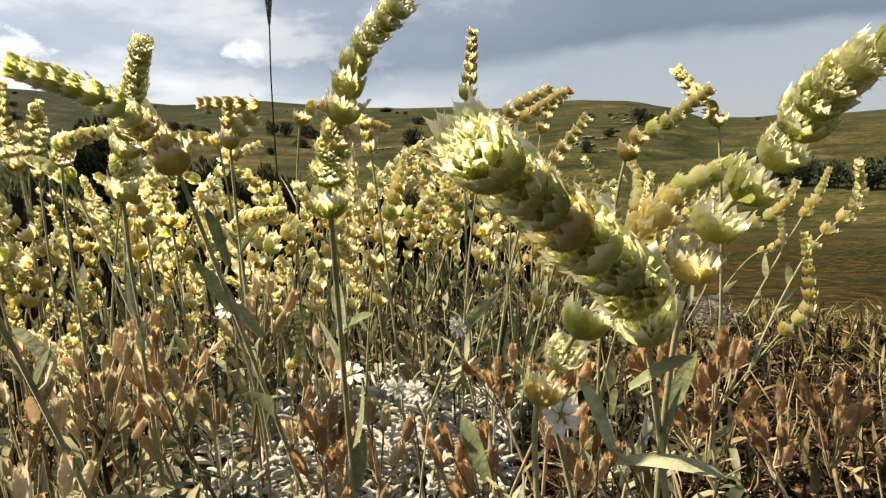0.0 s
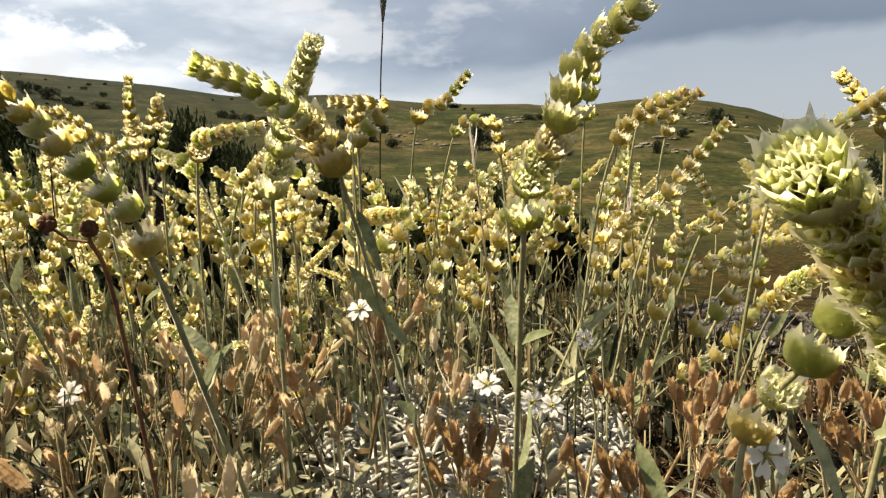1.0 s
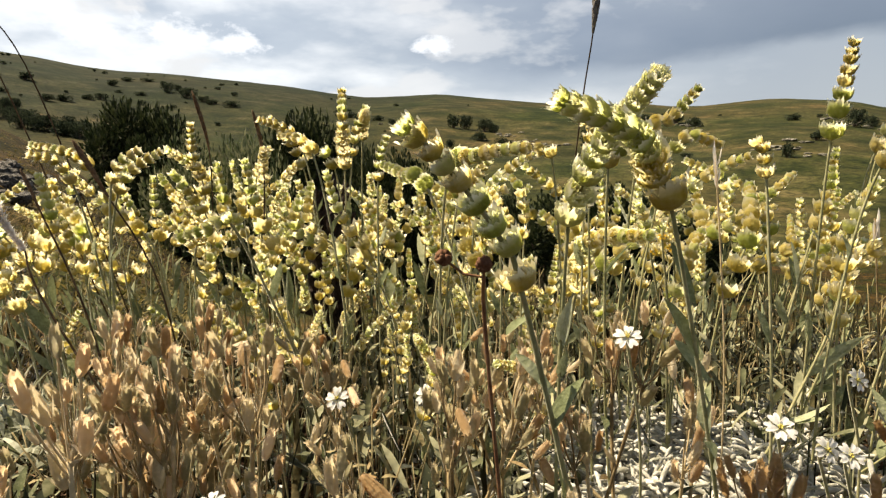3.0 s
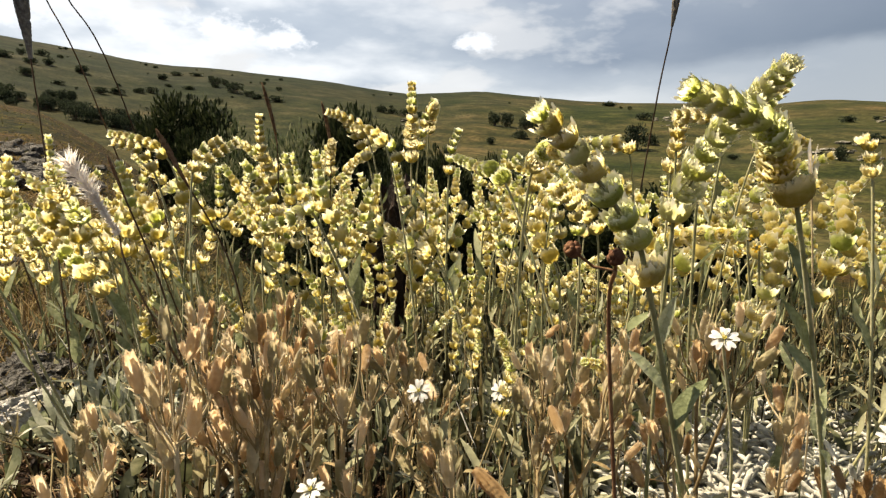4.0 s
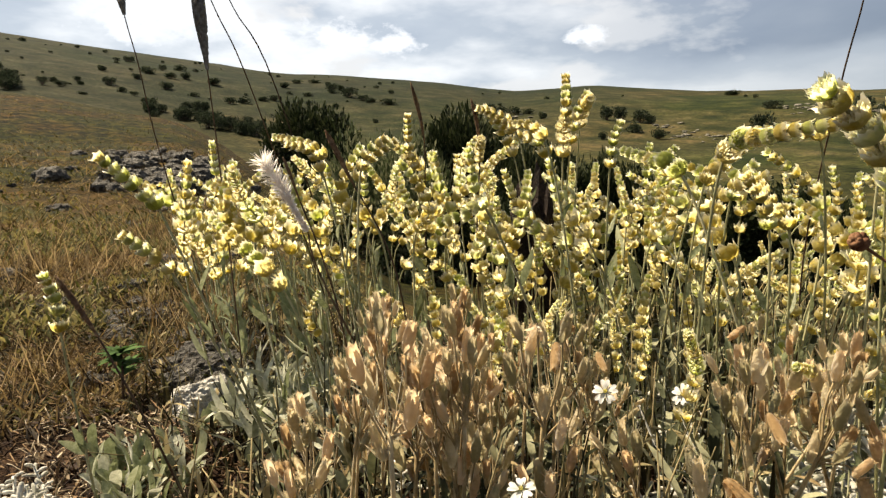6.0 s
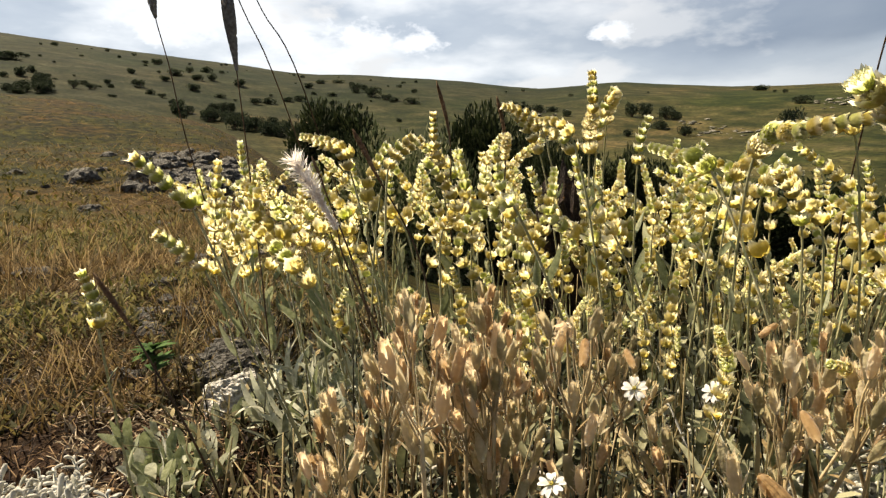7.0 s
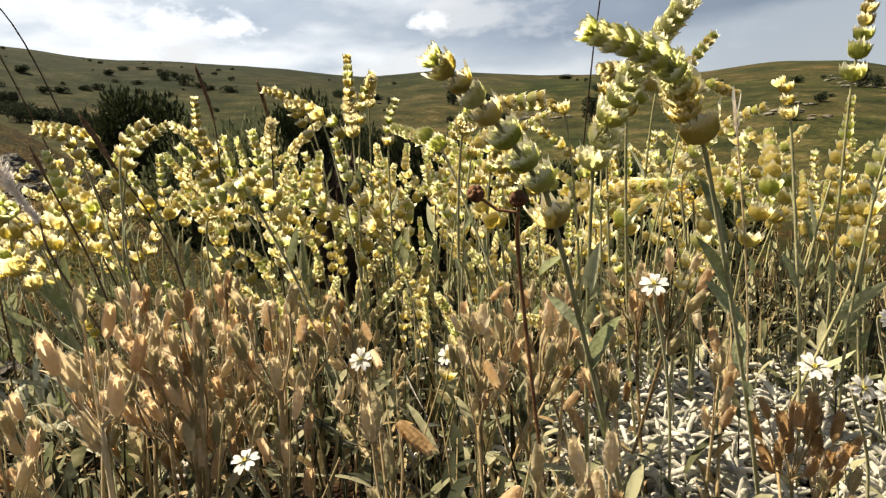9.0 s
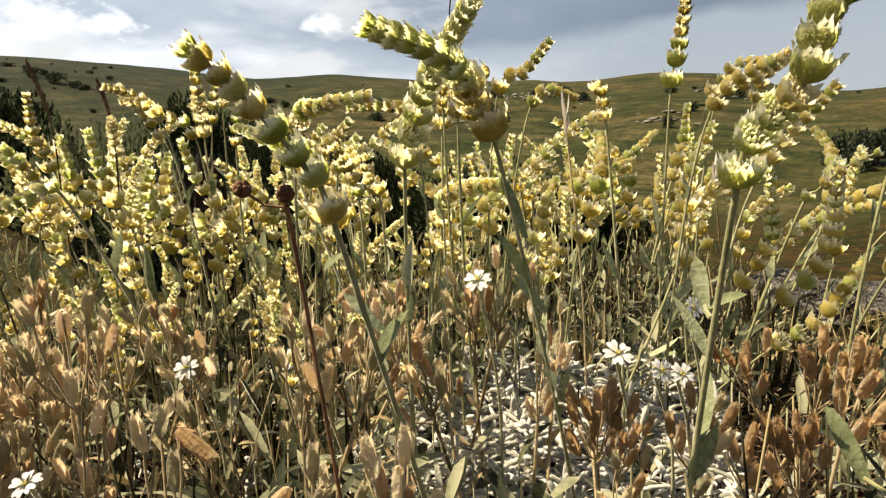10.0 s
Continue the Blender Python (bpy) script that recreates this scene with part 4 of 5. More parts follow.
white_flower((-0.087, 0.395, 0.166), (0.1, -0.75, 0.7), 0.01, (-0.081, 0.413))
white_flower((-0.012, 0.376, 0.132), (0.1, -0.6, 0.8), 0.01, (-0.006, 0.394))
white_flower((0.010, 0.387, 0.120), (0.5, -0.6, 0.4), 0.0086, (0.016, 0.405))
white_flower((-0.230, 0.435, 0.101), (-0.1, -0.8, 0.6), 0.01, (-0.224, 0.453))
white_flower((-0.252, 0.356, 0.122), (0.2, -0.7, 0.6), 0.0096, (-0.246, 0.374))
white_flower((-0.242, 0.240, 0.115), (0.1, -0.5, 0.8), 0.008, (-0.236, 0.258))
white_flower((0.094, 0.269, 0.151), (0.35, -0.75, 0.35), 0.0092, (0.100, 0.287))
white_flower((0.035, 0.466, 0.134), (0.6, -0.7, 0.4), 0.009, (0.041, 0.484))
white_flower((0.020, 0.388, 0.118), (0.3, -0.7, 0.6), 0.0085, (0.026, 0.406))

M_YELLOW = material("yellow_petal", [(0.62, 0.36, 0.02), (0.78, 0.52, 0.05)], translucent=0.4, scale=60, bump=0.15, rough=0.6)
YELLOW = petal_shape().mesh("petal", M_YELLOW)
for at, face in (((-0.081, 0.546, 0.208), (0.1, -0.8, 0.5)), ((-0.087, 0.547, 0.196), (0.4, -0.7, 0.4)), ((-0.075, 0.551, 0.199), (-0.3, -0.8, 0.4))):
    white_flower(at, face, 0.0042, (-0.075, 0.57), YELLOW)
for ob in list(scene.objects):
    if ob.name.startswith("chickweed_flower") and any(c.data == YELLOW for c in ob.children):
        ob.name = "yellow_flower"
        tagged(ob, "small golden-yellow flower among the ironwort", "wild flower", "yellow flowers")

# ---- silver mat of felted leaves ----


def felt_leaf(sh, base, way, length, width):
    """A thick, rolled-edge narrow leaf."""
    base, way = Vector(base), Vector(way).normalized()
    bend = Vector((0, 0, -0.35 * length))
    pts = [base, base + way * length * 0.35, base + way * length * 0.7 + bend * 0.2, base + way * length * 0.93 + bend * 0.5, base + way * length + bend * 0.62]
    sh.tube(pts, [width * 0.32, width * 0.5, width * 0.52, width * 0.36, width * 0.1], 6)


FELT = random.Random(5)
mat = Shape()


def felt_shoot(x, y, reach, z0=None):
    z = ground(x, y) if z0 is None else z0
    h = FELT.uniform(0.018, 0.046)
    lean = Vector((FELT.gauss(0, 0.3), FELT.gauss(0, 0.3), 1)).normalized()
    mat.tube([(x, y, z), Vector((x, y, z)) + lean * h], 0.0011, 4)
    n = FELT.randint(9, 15)
    for i in range(n):
        s = (i + 1) / n
        a = i * 2.4 + FELT.uniform(-0.3, 0.3)
        p = Vector((x, y, z)) + lean * h * (0.25 + 0.75 * s)
        up = 0.05 + 0.6 * s + FELT.uniform(-0.2, 0.3)
        felt_leaf(mat, p, (math.cos(a), math.sin(a), up), FELT.uniform(0.012, 0.022) * reach, FELT.uniform(0.0027, 0.0042) * (0.4 + 0.6 * reach))


for i in range(330):
    x, y = FELT.gauss(-0.065, 0.085), FELT.gauss(0.54, 0.085)
    if x > 0.055 + 0.02 * FELT.random() or y < 0.36:
        continue
    felt_shoot(x, y, 1.0)
for i in range(52):
    felt_shoot(FELT.gauss(-0.605, 0.045), FELT.gauss(0.160, 0.022), 0.55)
for i in range(50):
    felt_shoot(FELT.uniform(-0.45, 0.08), FELT.uniform(0.24, 0.75), 0.85)
tagged(new("silver_mat", mat.mesh("silver_mat", M_FELT)), "mat of silvery-white felted narrow leaves covering the soil", "ground cover", kind="stuff")

# separate tufts standing up out of the mat


def silver_tuft(seed):
    rng = random.Random(seed)
    ob = empty("silver_tuft")
    h = 0.045
    part("stem", Shape().tube([(0, 0, -0.004), (0.002, 0.001, h * 0.6), (0.001, 0.003, h)], 0.0012, 5).mesh("felt_stem", M_FELT), ob)
    for i in range(12):
        a, s = i * 2.4, (i + 1) / 12
        part("leaf", SILVER[i % 2], ob, aim((0.001, 0.001, h * (0.25 + 0.75 * s)), (math.cos(a), math.sin(a), 0.25 + 1.0 * s + rng.uniform(-0.2, 0.3)), rng.uniform(0.8, 1.25), rng.uniform(0, 6.3)))
    return tagged(ob, "upright tuft of silvery-white felted narrow leaves", "ground cover", "silver tufts")


SILVER = []
for k in range(2):
    one = Shape()
    felt_leaf(one, (0, 0, 0), (0, 0.2 * k, 1), 0.017, 0.0034)
    SILVER.append(one.mesh("felt_leaf", M_FELT))
tufts = [silver_tuft(k) for k in range(3)]
for i in range(26):
    if i < 18:
        x, y = FELT.uniform(-0.16, 0.09), FELT.uniform(0.37, 0.62)
    else:
        x, y = FELT.uniform(-0.64, -0.54), FELT.uniform(0.13, 0.18)
    m = Matrix.Translation((x, y, ground(x, y))) @ Matrix.Rotation(FELT.uniform(0, 6.3), 4, "Z") @ Matrix.Rotation(radians(FELT.uniform(0, 22)), 4, "X")
    if i < 3:
        tufts[i].matrix_basis = m
    else:
        copy_thing(tufts[i % 3], m)

# ---- rosettes of broad grey-green leaves ----
BROAD = [lance(0.040, 0.0125, 0.35, 2.2).mesh("leaf", M_SILVERLEAF), lance(0.046, 0.013, 0.6, 2.2).mesh("leaf", M_LEAF), lance(0.036, 0.0105, 0.15, 2.0).mesh("leaf", M_LEAF)]
STRAP = [lance(0.065, 0.0085, 0.9).mesh("strap_leaf", M_SILVERLEAF), lance(0.055, 0.008, 0.5).mesh("strap_leaf", M_SILVERLEAF), lance(0.06, 0.007, 1.3).mesh("strap_leaf", M_SILVERLEAF)]
ROS = random.Random(31)


def rosette(x, y, n, size=1.0):
    ro = empty("leaf_rosette", (x, y, ground(x, y)))
    for i in range(int(n * 1.35)):
        a = i * 2.4 + ROS.uniform(-0.3, 0.3)
        p = (ROS.uniform(0, 0.022) * math.cos(a), ROS.uniform(0, 0.022) * math.sin(a), ROS.uniform(0, 0.012))
        part("leaf", ROS.choice(BROAD), ro, aim(p, (math.cos(a), math.sin(a), ROS.uniform(1.1, 4.0)), size * ROS.uniform(0.55, 0.95), ROS.uniform(-0.6, 0.6) + a))
    tagged(ro, "rosette of broad felted grey-green sage-like leaves", "wild plant", "leaf rosettes")


for x, y, n, s in ((-0.615, 0.245, 14, 0.95), (-0.635, 0.262, 14, 0.95), (-0.585, 0.255, 12, 0.9), (-0.60, 0.285, 12, 0.95), (-0.645, 0.295, 12, 0.85), (-0.665, 0.345, 9, 0.85), (-0.565, 0.225, 10, 0.9), (-0.46, 0.30, 9, 0.9), (-0.70, 0.27, 7, 0.8),
                   (0.10, 0.30, 9, 1.1), (0.04, 0.34, 8, 1.2), (-0.03, 0.39, 8, 1.1), (-0.20, 0.46, 9, 1.2), (-0.15, 0.52, 9, 1.2), (0.14, 0.40, 8, 1.0), (0.02, 0.50, 8, 1.1),
                   (-0.25, 0.53, 9, 1.1), (-0.34, 0.47, 8, 1.0), (0.07, 0.25, 6, 1.0), (-0.10, 0.34, 6, 1.0), (-0.44, 0.44, 8, 1.0), (0.16, 0.27, 7, 1.0)):
    rosette(x, y, n, s)


def strap_tuft(x, y, n, size=1.0):
    ob = empty("sage_tuft", (x, y, ground(x, y)))
    for i in range(n):
        a = i * 2.4 + ROS.uniform(-0.4, 0.4)
        p = (ROS.uniform(0, 0.012) * math.cos(a), ROS.uniform(0, 0.012) * math.sin(a), ROS.uniform(0, 0.03))
        part("leaf", ROS.choice(STRAP), ob, aim(p, (math.cos(a), math.sin(a), ROS.uniform(0.4, 2.0)), size * ROS.uniform(0.6, 1.1), ROS.uniform(0, 6.3)))
    tagged(ob, "tuft of narrow arching grey-green felted leaves", "wild plant", "leaf tufts")


for x, y, n, s in ((-0.63, 0.375, 26, 0.95), (-0.665, 0.435, 24, 1.0), (-0.61, 0.455, 22, 1.0), (-0.59, 0.405, 22, 0.9), (-0.57, 0.37, 22, 1.0), (-0.52, 0.41, 20, 1.0), (-0.475, 0.37, 18, 0.9), (-0.60, 0.43, 18, 1.0), (-0.43, 0.42, 16, 0.9), (-0.20, 0.50, 16, 1.0), (-0.30, 0.56, 16, 1.0), (0.06, 0.40, 12, 0.8), (-0.12, 0.40, 12, 0.8), (0.13, 0.47, 14, 0.9)):
    strap_tuft(x, y, n, s)

# ---- tall grasses and plantain-like spikes ----


def tall_grass(line, head_from, thick, dark=M_DARKSTEM, ears=None, name="tall_grass", stem_r=0.0009, label="tall thin grass stem with a dark cylindrical seed head"):
    """line: foot to top; the last stretch from point head_from carries the seed head."""
    pts = [Vector(p) for p in line]
    base = pts[0].copy()
    ob = empty(name, base)
    pts = [p - base for p in pts]
    curve = smooth_line(pts, 6)
    part("stem", Shape().tube(curve, [stem_r * (1.15 - 0.5 * i / len(curve)) for i in range(len(curve))], 5).mesh("grass_stem", dark), ob)
    if head_from is not None:
        head = curve[head_from:]
        sh = Shape()
        n = len(head)
        sh.tube(head, [thick * 0.40 * math.sin(math.pi * (0.12 + 0.8 * i / (n - 1))) for i in range(n)], 8)
        rng = random.Random(len(pts) + n)
        total = sum((b - a).length for a, b in zip(head, head[1:]))
        for i in range(int(total * 5200)):
            s = rng.random() * (n - 1.001)
            p = head[int(s)].lerp(head[int(s) + 1], s - int(s))
            d = (head[int(s) + 1] - head[int(s)]).normalized()
            a = rng.uniform(0, 6.3)
            side = d.orthogonal().normalized()
            out = side * math.cos(a) + d.cross(side) * math.sin(a)
            w = thick * 0.5 * math.sin(math.pi * (0.10 + 0.84 * s / (n - 1)))
            q = p + out * w * 0.5
            sh.tube([q, q + (d * 0.8 + out * 0.5) * w * 0.7, q + (d * 1.4 + out * 0.55) * w * 0.8], [w * 0.14, w * 0.18, w * 0.04], 3)
        part("seed_head", sh.mesh("seed_head", ears or M_HEAD), ob)
    tagged(ob, label, "grass", "tall grasses")


def foot(x, y):
    return (x, y, ground(x, y) - 0.003)


tall_grass([foot(-0.895, 0.535), (-0.929, 0.481, 0.279), (-0.929, 0.460, 0.391), (-0.926, 0.444, 0.453), (-0.938, 0.444, 0.508)], 18, 0.0135)
tall_grass([foot(-0.700, 0.430), (-0.696, 0.423, 0.077), (-0.715, 0.426, 0.239), (-0.713, 0.415, 0.360), (-0.709, 0.407, 0.415), (-0.705, 0.401, 0.465)], 18, 0.0135)
tall_grass([foot(-0.73, 0.62), (-0.755, 0.505, 0.342), (-0.764, 0.464, 0.437), (-0.770, 0.434, 0.507)], None, 0.01, label="tall thin bare grass stem leaning over")
tall_grass([foot(-0.715, 0.635), (-0.739, 0.526, 0.350), (-0.752, 0.479, 0.441), (-0.760, 0.449, 0.511)], None, 0.01, label="tall thin bare grass stem leaning over")
tall_grass([foot(-0.205, 0.775), (-0.203, 0.765, 0.160), (-0.174, 0.701, 0.320), (-0.158, 0.671, 0.389), (-0.150, 0.659, 0.454)], 18, 0.0085)
BROWN_SPIKE = "brown plantain-like seed spike on a stiff dark stem"
tall_grass([foot(-0.600, 0.64), (-0.600, 0.632, 0.180), (-0.589, 0.620, 0.286), (-0.595, 0.604, 0.355)], 12, 0.0054, ears=M_SPIKE, name="brown_spike", label=BROWN_SPIKE)
tall_grass([foot(-0.515, 0.63), (-0.515, 0.620, 0.170), (-0.503, 0.609, 0.276), (-0.507, 0.599, 0.329)], 12, 0.0049, ears=M_SPIKE, name="brown_spike", label=BROWN_SPIKE)
tall_grass([foot(-0.475, 0.465), (-0.484, 0.442, 0.160), (-0.513, 0.414, 0.250), (-0.525, 0.400, 0.288)], 11, 0.0054, ears=M_SPIKE, name="brown_spike", label=BROWN_SPIKE)
tall_grass([foot(-0.495, 0.41), (-0.507, 0.388, 0.145), (-0.531, 0.371, 0.236), (-0.539, 0.365, 0.265)], 11, 0.0032, ears=M_SPIKE, name="brown_spike", label=BROWN_SPIKE)
tall_grass([foot(-0.53, 0.262), (-0.540, 0.240, 0.063), (-0.573, 0.221, 0.138), (-0.589, 0.203, 0.184)], 12, 0.0047, ears=M_SPIKE, name="brown_spike", label=BROWN_SPIKE)


def bud_stem(line, heads):
    """A reddish-brown stem with round dark seed heads on short stalks."""
    pts = [Vector(p) for p in line]
    base = pts[0].copy()
    ob = empty("bud_stem", base)
    curve = smooth_line([p - base for p in pts], 6)
    part("stem", Shape().tube(curve, 0.00075, 6).mesh("bud_stem_stem", M_REDSTEM), ob)
    rng = random.Random(12)
    for h in heads:
        c = Vector(h) - base
        near = min(curve[8:], key=lambda p: (p - c).length)
        twig = part("stalk", Shape().tube([near, near.lerp(c, 0.5) + Vector((0, 0, -0.002)), c], 0.0005, 5).mesh("bud_stalk", M_REDSTEM), ob)
        sh = Shape()
        for i in range(54):
            d = Vector((rng.gauss(0, 1), rng.gauss(0, 1), rng.gauss(0, 1))).normalized()
            sh.tube([c + d * 0.0002, c + d * 0.0021, c + d * 0.0028 + Vector((0, 0, 0.0005))], [0.0006, 0.0012, 0.0005], 4, join=0 if i else None)
        part("seed_head", sh.mesh("bud_head", M_REDSTEM), twig, label="round dark brown bristly head")
    tagged(ob, "reddish-brown stem with two round dark seed heads", "dry plant", "dry seed stalks")


M_REDSTEM = material("red_brown_stem", [(0.07, 0.028, 0.014), (0.13, 0.06, 0.03), (0.22, 0.12, 0.06)], scale=80, var=0.3)
bud_stem([foot(-0.105, 0.265), (-0.111, 0.255, 0.090), (-0.117, 0.245, 0.199), (-0.113, 0.232, 0.223)], ((-0.126, 0.229, 0.229), (-0.113, 0.232, 0.227)))


def spikelet(x, y, z0, z1):
    """A dry, pinkish-straw grass ear of folded glumes."""
    base = Vector(foot(x + 0.01, y + 0.02))
    ob = empty("dry_grass_ear", base)
    low, top = Vector((x, y, z0)) - base, Vector((x - 0.002, y, z1)) - base
    part("stem", Shape().tube(smooth_line([(0, 0, 0), low * 0.5 + Vector((0.004, 0, 0)), low, top], 5), 0.0007, 5).mesh("ear_stem", M_STRAW), ob)
    rng = random.Random(int(z0 * 1000))
    for i in range(9):
        s = rng.uniform(-0.1, 0.75)
        a = rng.uniform(0, 6.3)
        sh = Shape().leaf((0, 0, 0), (0.22 * math.cos(a), 0.22 * math.sin(a), 1), (math.cos(a), math.sin(a), 0.2), rng.uniform(0.010, 0.017), 0.0028, rng.uniform(-0.2, 0.3), 0.6, 4)
        part("glume", sh.mesh("glume", M_PLUME), ob, Matrix.Translation(low.lerp(top, s)))
    tagged(ob, "dry pinkish straw grass ear with folded glumes", "grass", "dry grass ears")


spikelet(-0.044, 0.529, 0.245, 0.268)
spikelet(0.071, 0.623, 0.197, 0.219)
tall_grass([foot(-0.34, 0.345), (-0.413, 0.295, 0.171), (-0.426, 0.289, 0.214)], None, 0.01, stem_r=0.0008, label="thin grass stem below a pale plume")


def plume(line):
    """A pale, feathery grass head of many fine bristles."""
    pts = smooth_line(line, 8)
    base = pts[0].copy()
    ob = empty("pale_plume_grass", base)
    sh = Shape()
    rng = random.Random(3)
    pts = [p - base for p in pts]
    sh.tube(pts, [0.0007] * len(pts), 4)
    n = len(pts)
    for i in range(1000):
        s = rng.random() * (n - 1.001)
        p = pts[int(s)].lerp(pts[int(s) + 1], s - int(s))
        d = (pts[int(s) + 1] - pts[int(s)]).normalized()
        side = Vector((rng.gauss(0, 1), rng.gauss(0, 1), rng.gauss(0, 1))).cross(d).normalized()
        size = 0.0045 + 0.0075 * smoothstep(0.35, 0.7, s / n)
        sh.scale_leaf(p, d * rng.uniform(0.3, 1.2) + side * rng.uniform(0.5, 1.3), size * rng.uniform(0.5, 1.0), 0.0009, rng.uniform(0, 6.3))
    part("plume", sh.mesh("plume", M_PLUME), ob)
    tagged(ob, "pale feathery grass plume nodding in the wind", "grass", "tall grasses")


plume([(-0.426, 0.289, 0.214), (-0.431, 0.284, 0.227), (-0.436, 0.279, 0.240), (-0.443, 0.270, 0.259)])

# ---- rocks ----


def rock_mesh(name, seed, mat, flat=0.7, level=3, rough=0.35):
    rng = random.Random(seed)
    bm = bmesh.new()
    bmesh.ops.create_icosphere(bm, subdivisions=level, radius=1.0)
    off = Vector((rng.uniform(0, 50), rng.uniform(0, 50), rng.uniform(0, 50)))
    planes = [(Vector((rng.gauss(0, 1), rng.gauss(0, 1), rng.gauss(0, 0.8))).normalized(), rng.uniform(0.55, 0.9)) for _ in range(9)]
    for v in bm.verts:
        c = v.co.copy()
        for nrm, d in planes:
            h = c.dot(nrm)
            if h > d:
                c -= nrm * (h - d) * 0.85
        f = 1 + rough * 0.5 * noise.fractal(c * 1.6 + off, 0.8, 2.1, 5) + rough * 0.5 * noise.fractal(c * 4 + off, 0.6, 2.1, 5) + rough * 0.3 * noise.fractal(c * 11 + off, 0.6, 2.1, 3)
        v.co = Vector((c.x * f, c.y * f, c.z * f * flat))
    me = bpy.data.meshes.new(name)
    bm.to_mesh(me)
    bm.free()
    me.materials.append(mat)
    me.shade_flat()
    return me


ROCKS = [rock_mesh("rock", s, M_ROCK, level=4) for s in (1, 2, 3, 4)]
CHUNKS = [rock_mesh("rock", s, M_ROCK, level=3) for s in (51, 52, 53, 54)]


def rock(mesh, x, y, size, sink=0.3, turn=0.0, name="rock", label="grey-white weathered limestone rock with dark lichen", flat=1.0):
    ob = new(name, mesh)
    ob.matrix_world = Matrix.Translation((x, y, ground(x, y) + size * (0.55 - sink) * flat)) @ Matrix.Rotation(turn, 4, "Z") @ Matrix.Diagonal((size, size, size * flat, 1))
    tagged(ob, label, "rock", "limestone rocks")
    return ob


rock(rock_mesh("pale_stone", 21, M_STONE, 0.8, 5, 0.20), -0.718, 0.386, 0.041, 0.12, 0.4, label="small pale rounded limestone rock among grey leaves")
RUB = random.Random(19)
for i in range(42):
    a = radians(RUB.uniform(54, 77))
    r = RUB.uniform(0.95, 1.55)
    rock(CHUNKS[i % 4], -math.sin(a) * r, math.cos(a) * r, RUB.uniform(0.008, 0.026), RUB.uniform(0.2, 0.5), RUB.uniform(0, 6), flat=0.8, label="small weathered limestone chunk in stony soil")
SLAB = "low weathered limestone slab, pale on top with dark lichen"
for x, y, size, sink, turn, flat in ((-0.80, 0.445, 0.052, 0.10, 1.2, 0.85), (-0.845, 0.475, 0.046, 0.15, 2.2, 0.8), (-0.765, 0.46, 0.036, 0.15, 0.9, 0.8), (-0.98, 0.56, 0.050, 0.30, 0.6, 0.45), (-0.88, 0.60, 0.050, 0.30, 3.3, 0.45)):
    rock(ROCKS[int(turn * 10) % 4], x, y, size, sink, turn, flat=flat, label=SLAB)
for i in range(26):
    x, y = RUB.uniform(-1.30, -0.72), RUB.gauss(0.56, 0.05)
    rock(ROCKS[i % 4], x, y, RUB.uniform(0.014, 0.040), RUB.uniform(0.25, 0.45), RUB.uniform(0, 6), flat=RUB.uniform(0.4, 0.7), label=SLAB)
rock(ROCKS[2], 0.215, 1.0, 0.10, 0.30, 0.4, label="flat limestone rock at the edge of the slope", flat=0.55)
rock(ROCKS[3], 0.325, 1.04, 0.10, 0.34, 1.9, label="flat limestone rock at the edge of the slope", flat=0.55)
rock(ROCKS[0], 0.14, 1.02, 0.07, 0.35, 2.9, label="flat limestone rock at the edge of the slope", flat=0.55)
PILE = random.Random(9)
for i in range(95):
    a = radians(PILE.gauss(60.5, 3.0))
    r = PILE.uniform(5.0, 13.0)
    rock(CHUNKS[i % 4], -math.sin(a) * r, math.cos(a) * r, PILE.uniform(0.04, 0.15), PILE.uniform(0.1, 0.45), PILE.uniform(0, 6), flat=PILE.uniform(0.6, 1.0), label="broken limestone block in a rubble heap")
for i in range(34):
    a = radians(PILE.uniform(54, 80))
    r = PILE.uniform(1.6, 8.0)
    rock(CHUNKS[i % 4], -math.sin(a) * r, math.cos(a) * r, PILE.uniform(0.025, 0.075) * (0.6 + r / 8), 0.45, PILE.uniform(0, 6), flat=0.7, label="limestone rock half buried in the grassy slope")
boulder = new("dark_stump", rock_mesh("dark_stump", 12, M_DARKROCK, 1.2, 4, 0.5))
boulder.matrix_world = Matrix.Translation((-0.516, 0.766, ground(-0.516, 0.766) + 0.115)) @ Matrix.Diagonal((0.038, 0.034, 0.105, 1))
tagged(boulder, "dark weathered stump behind the yellow flowers", "stump")

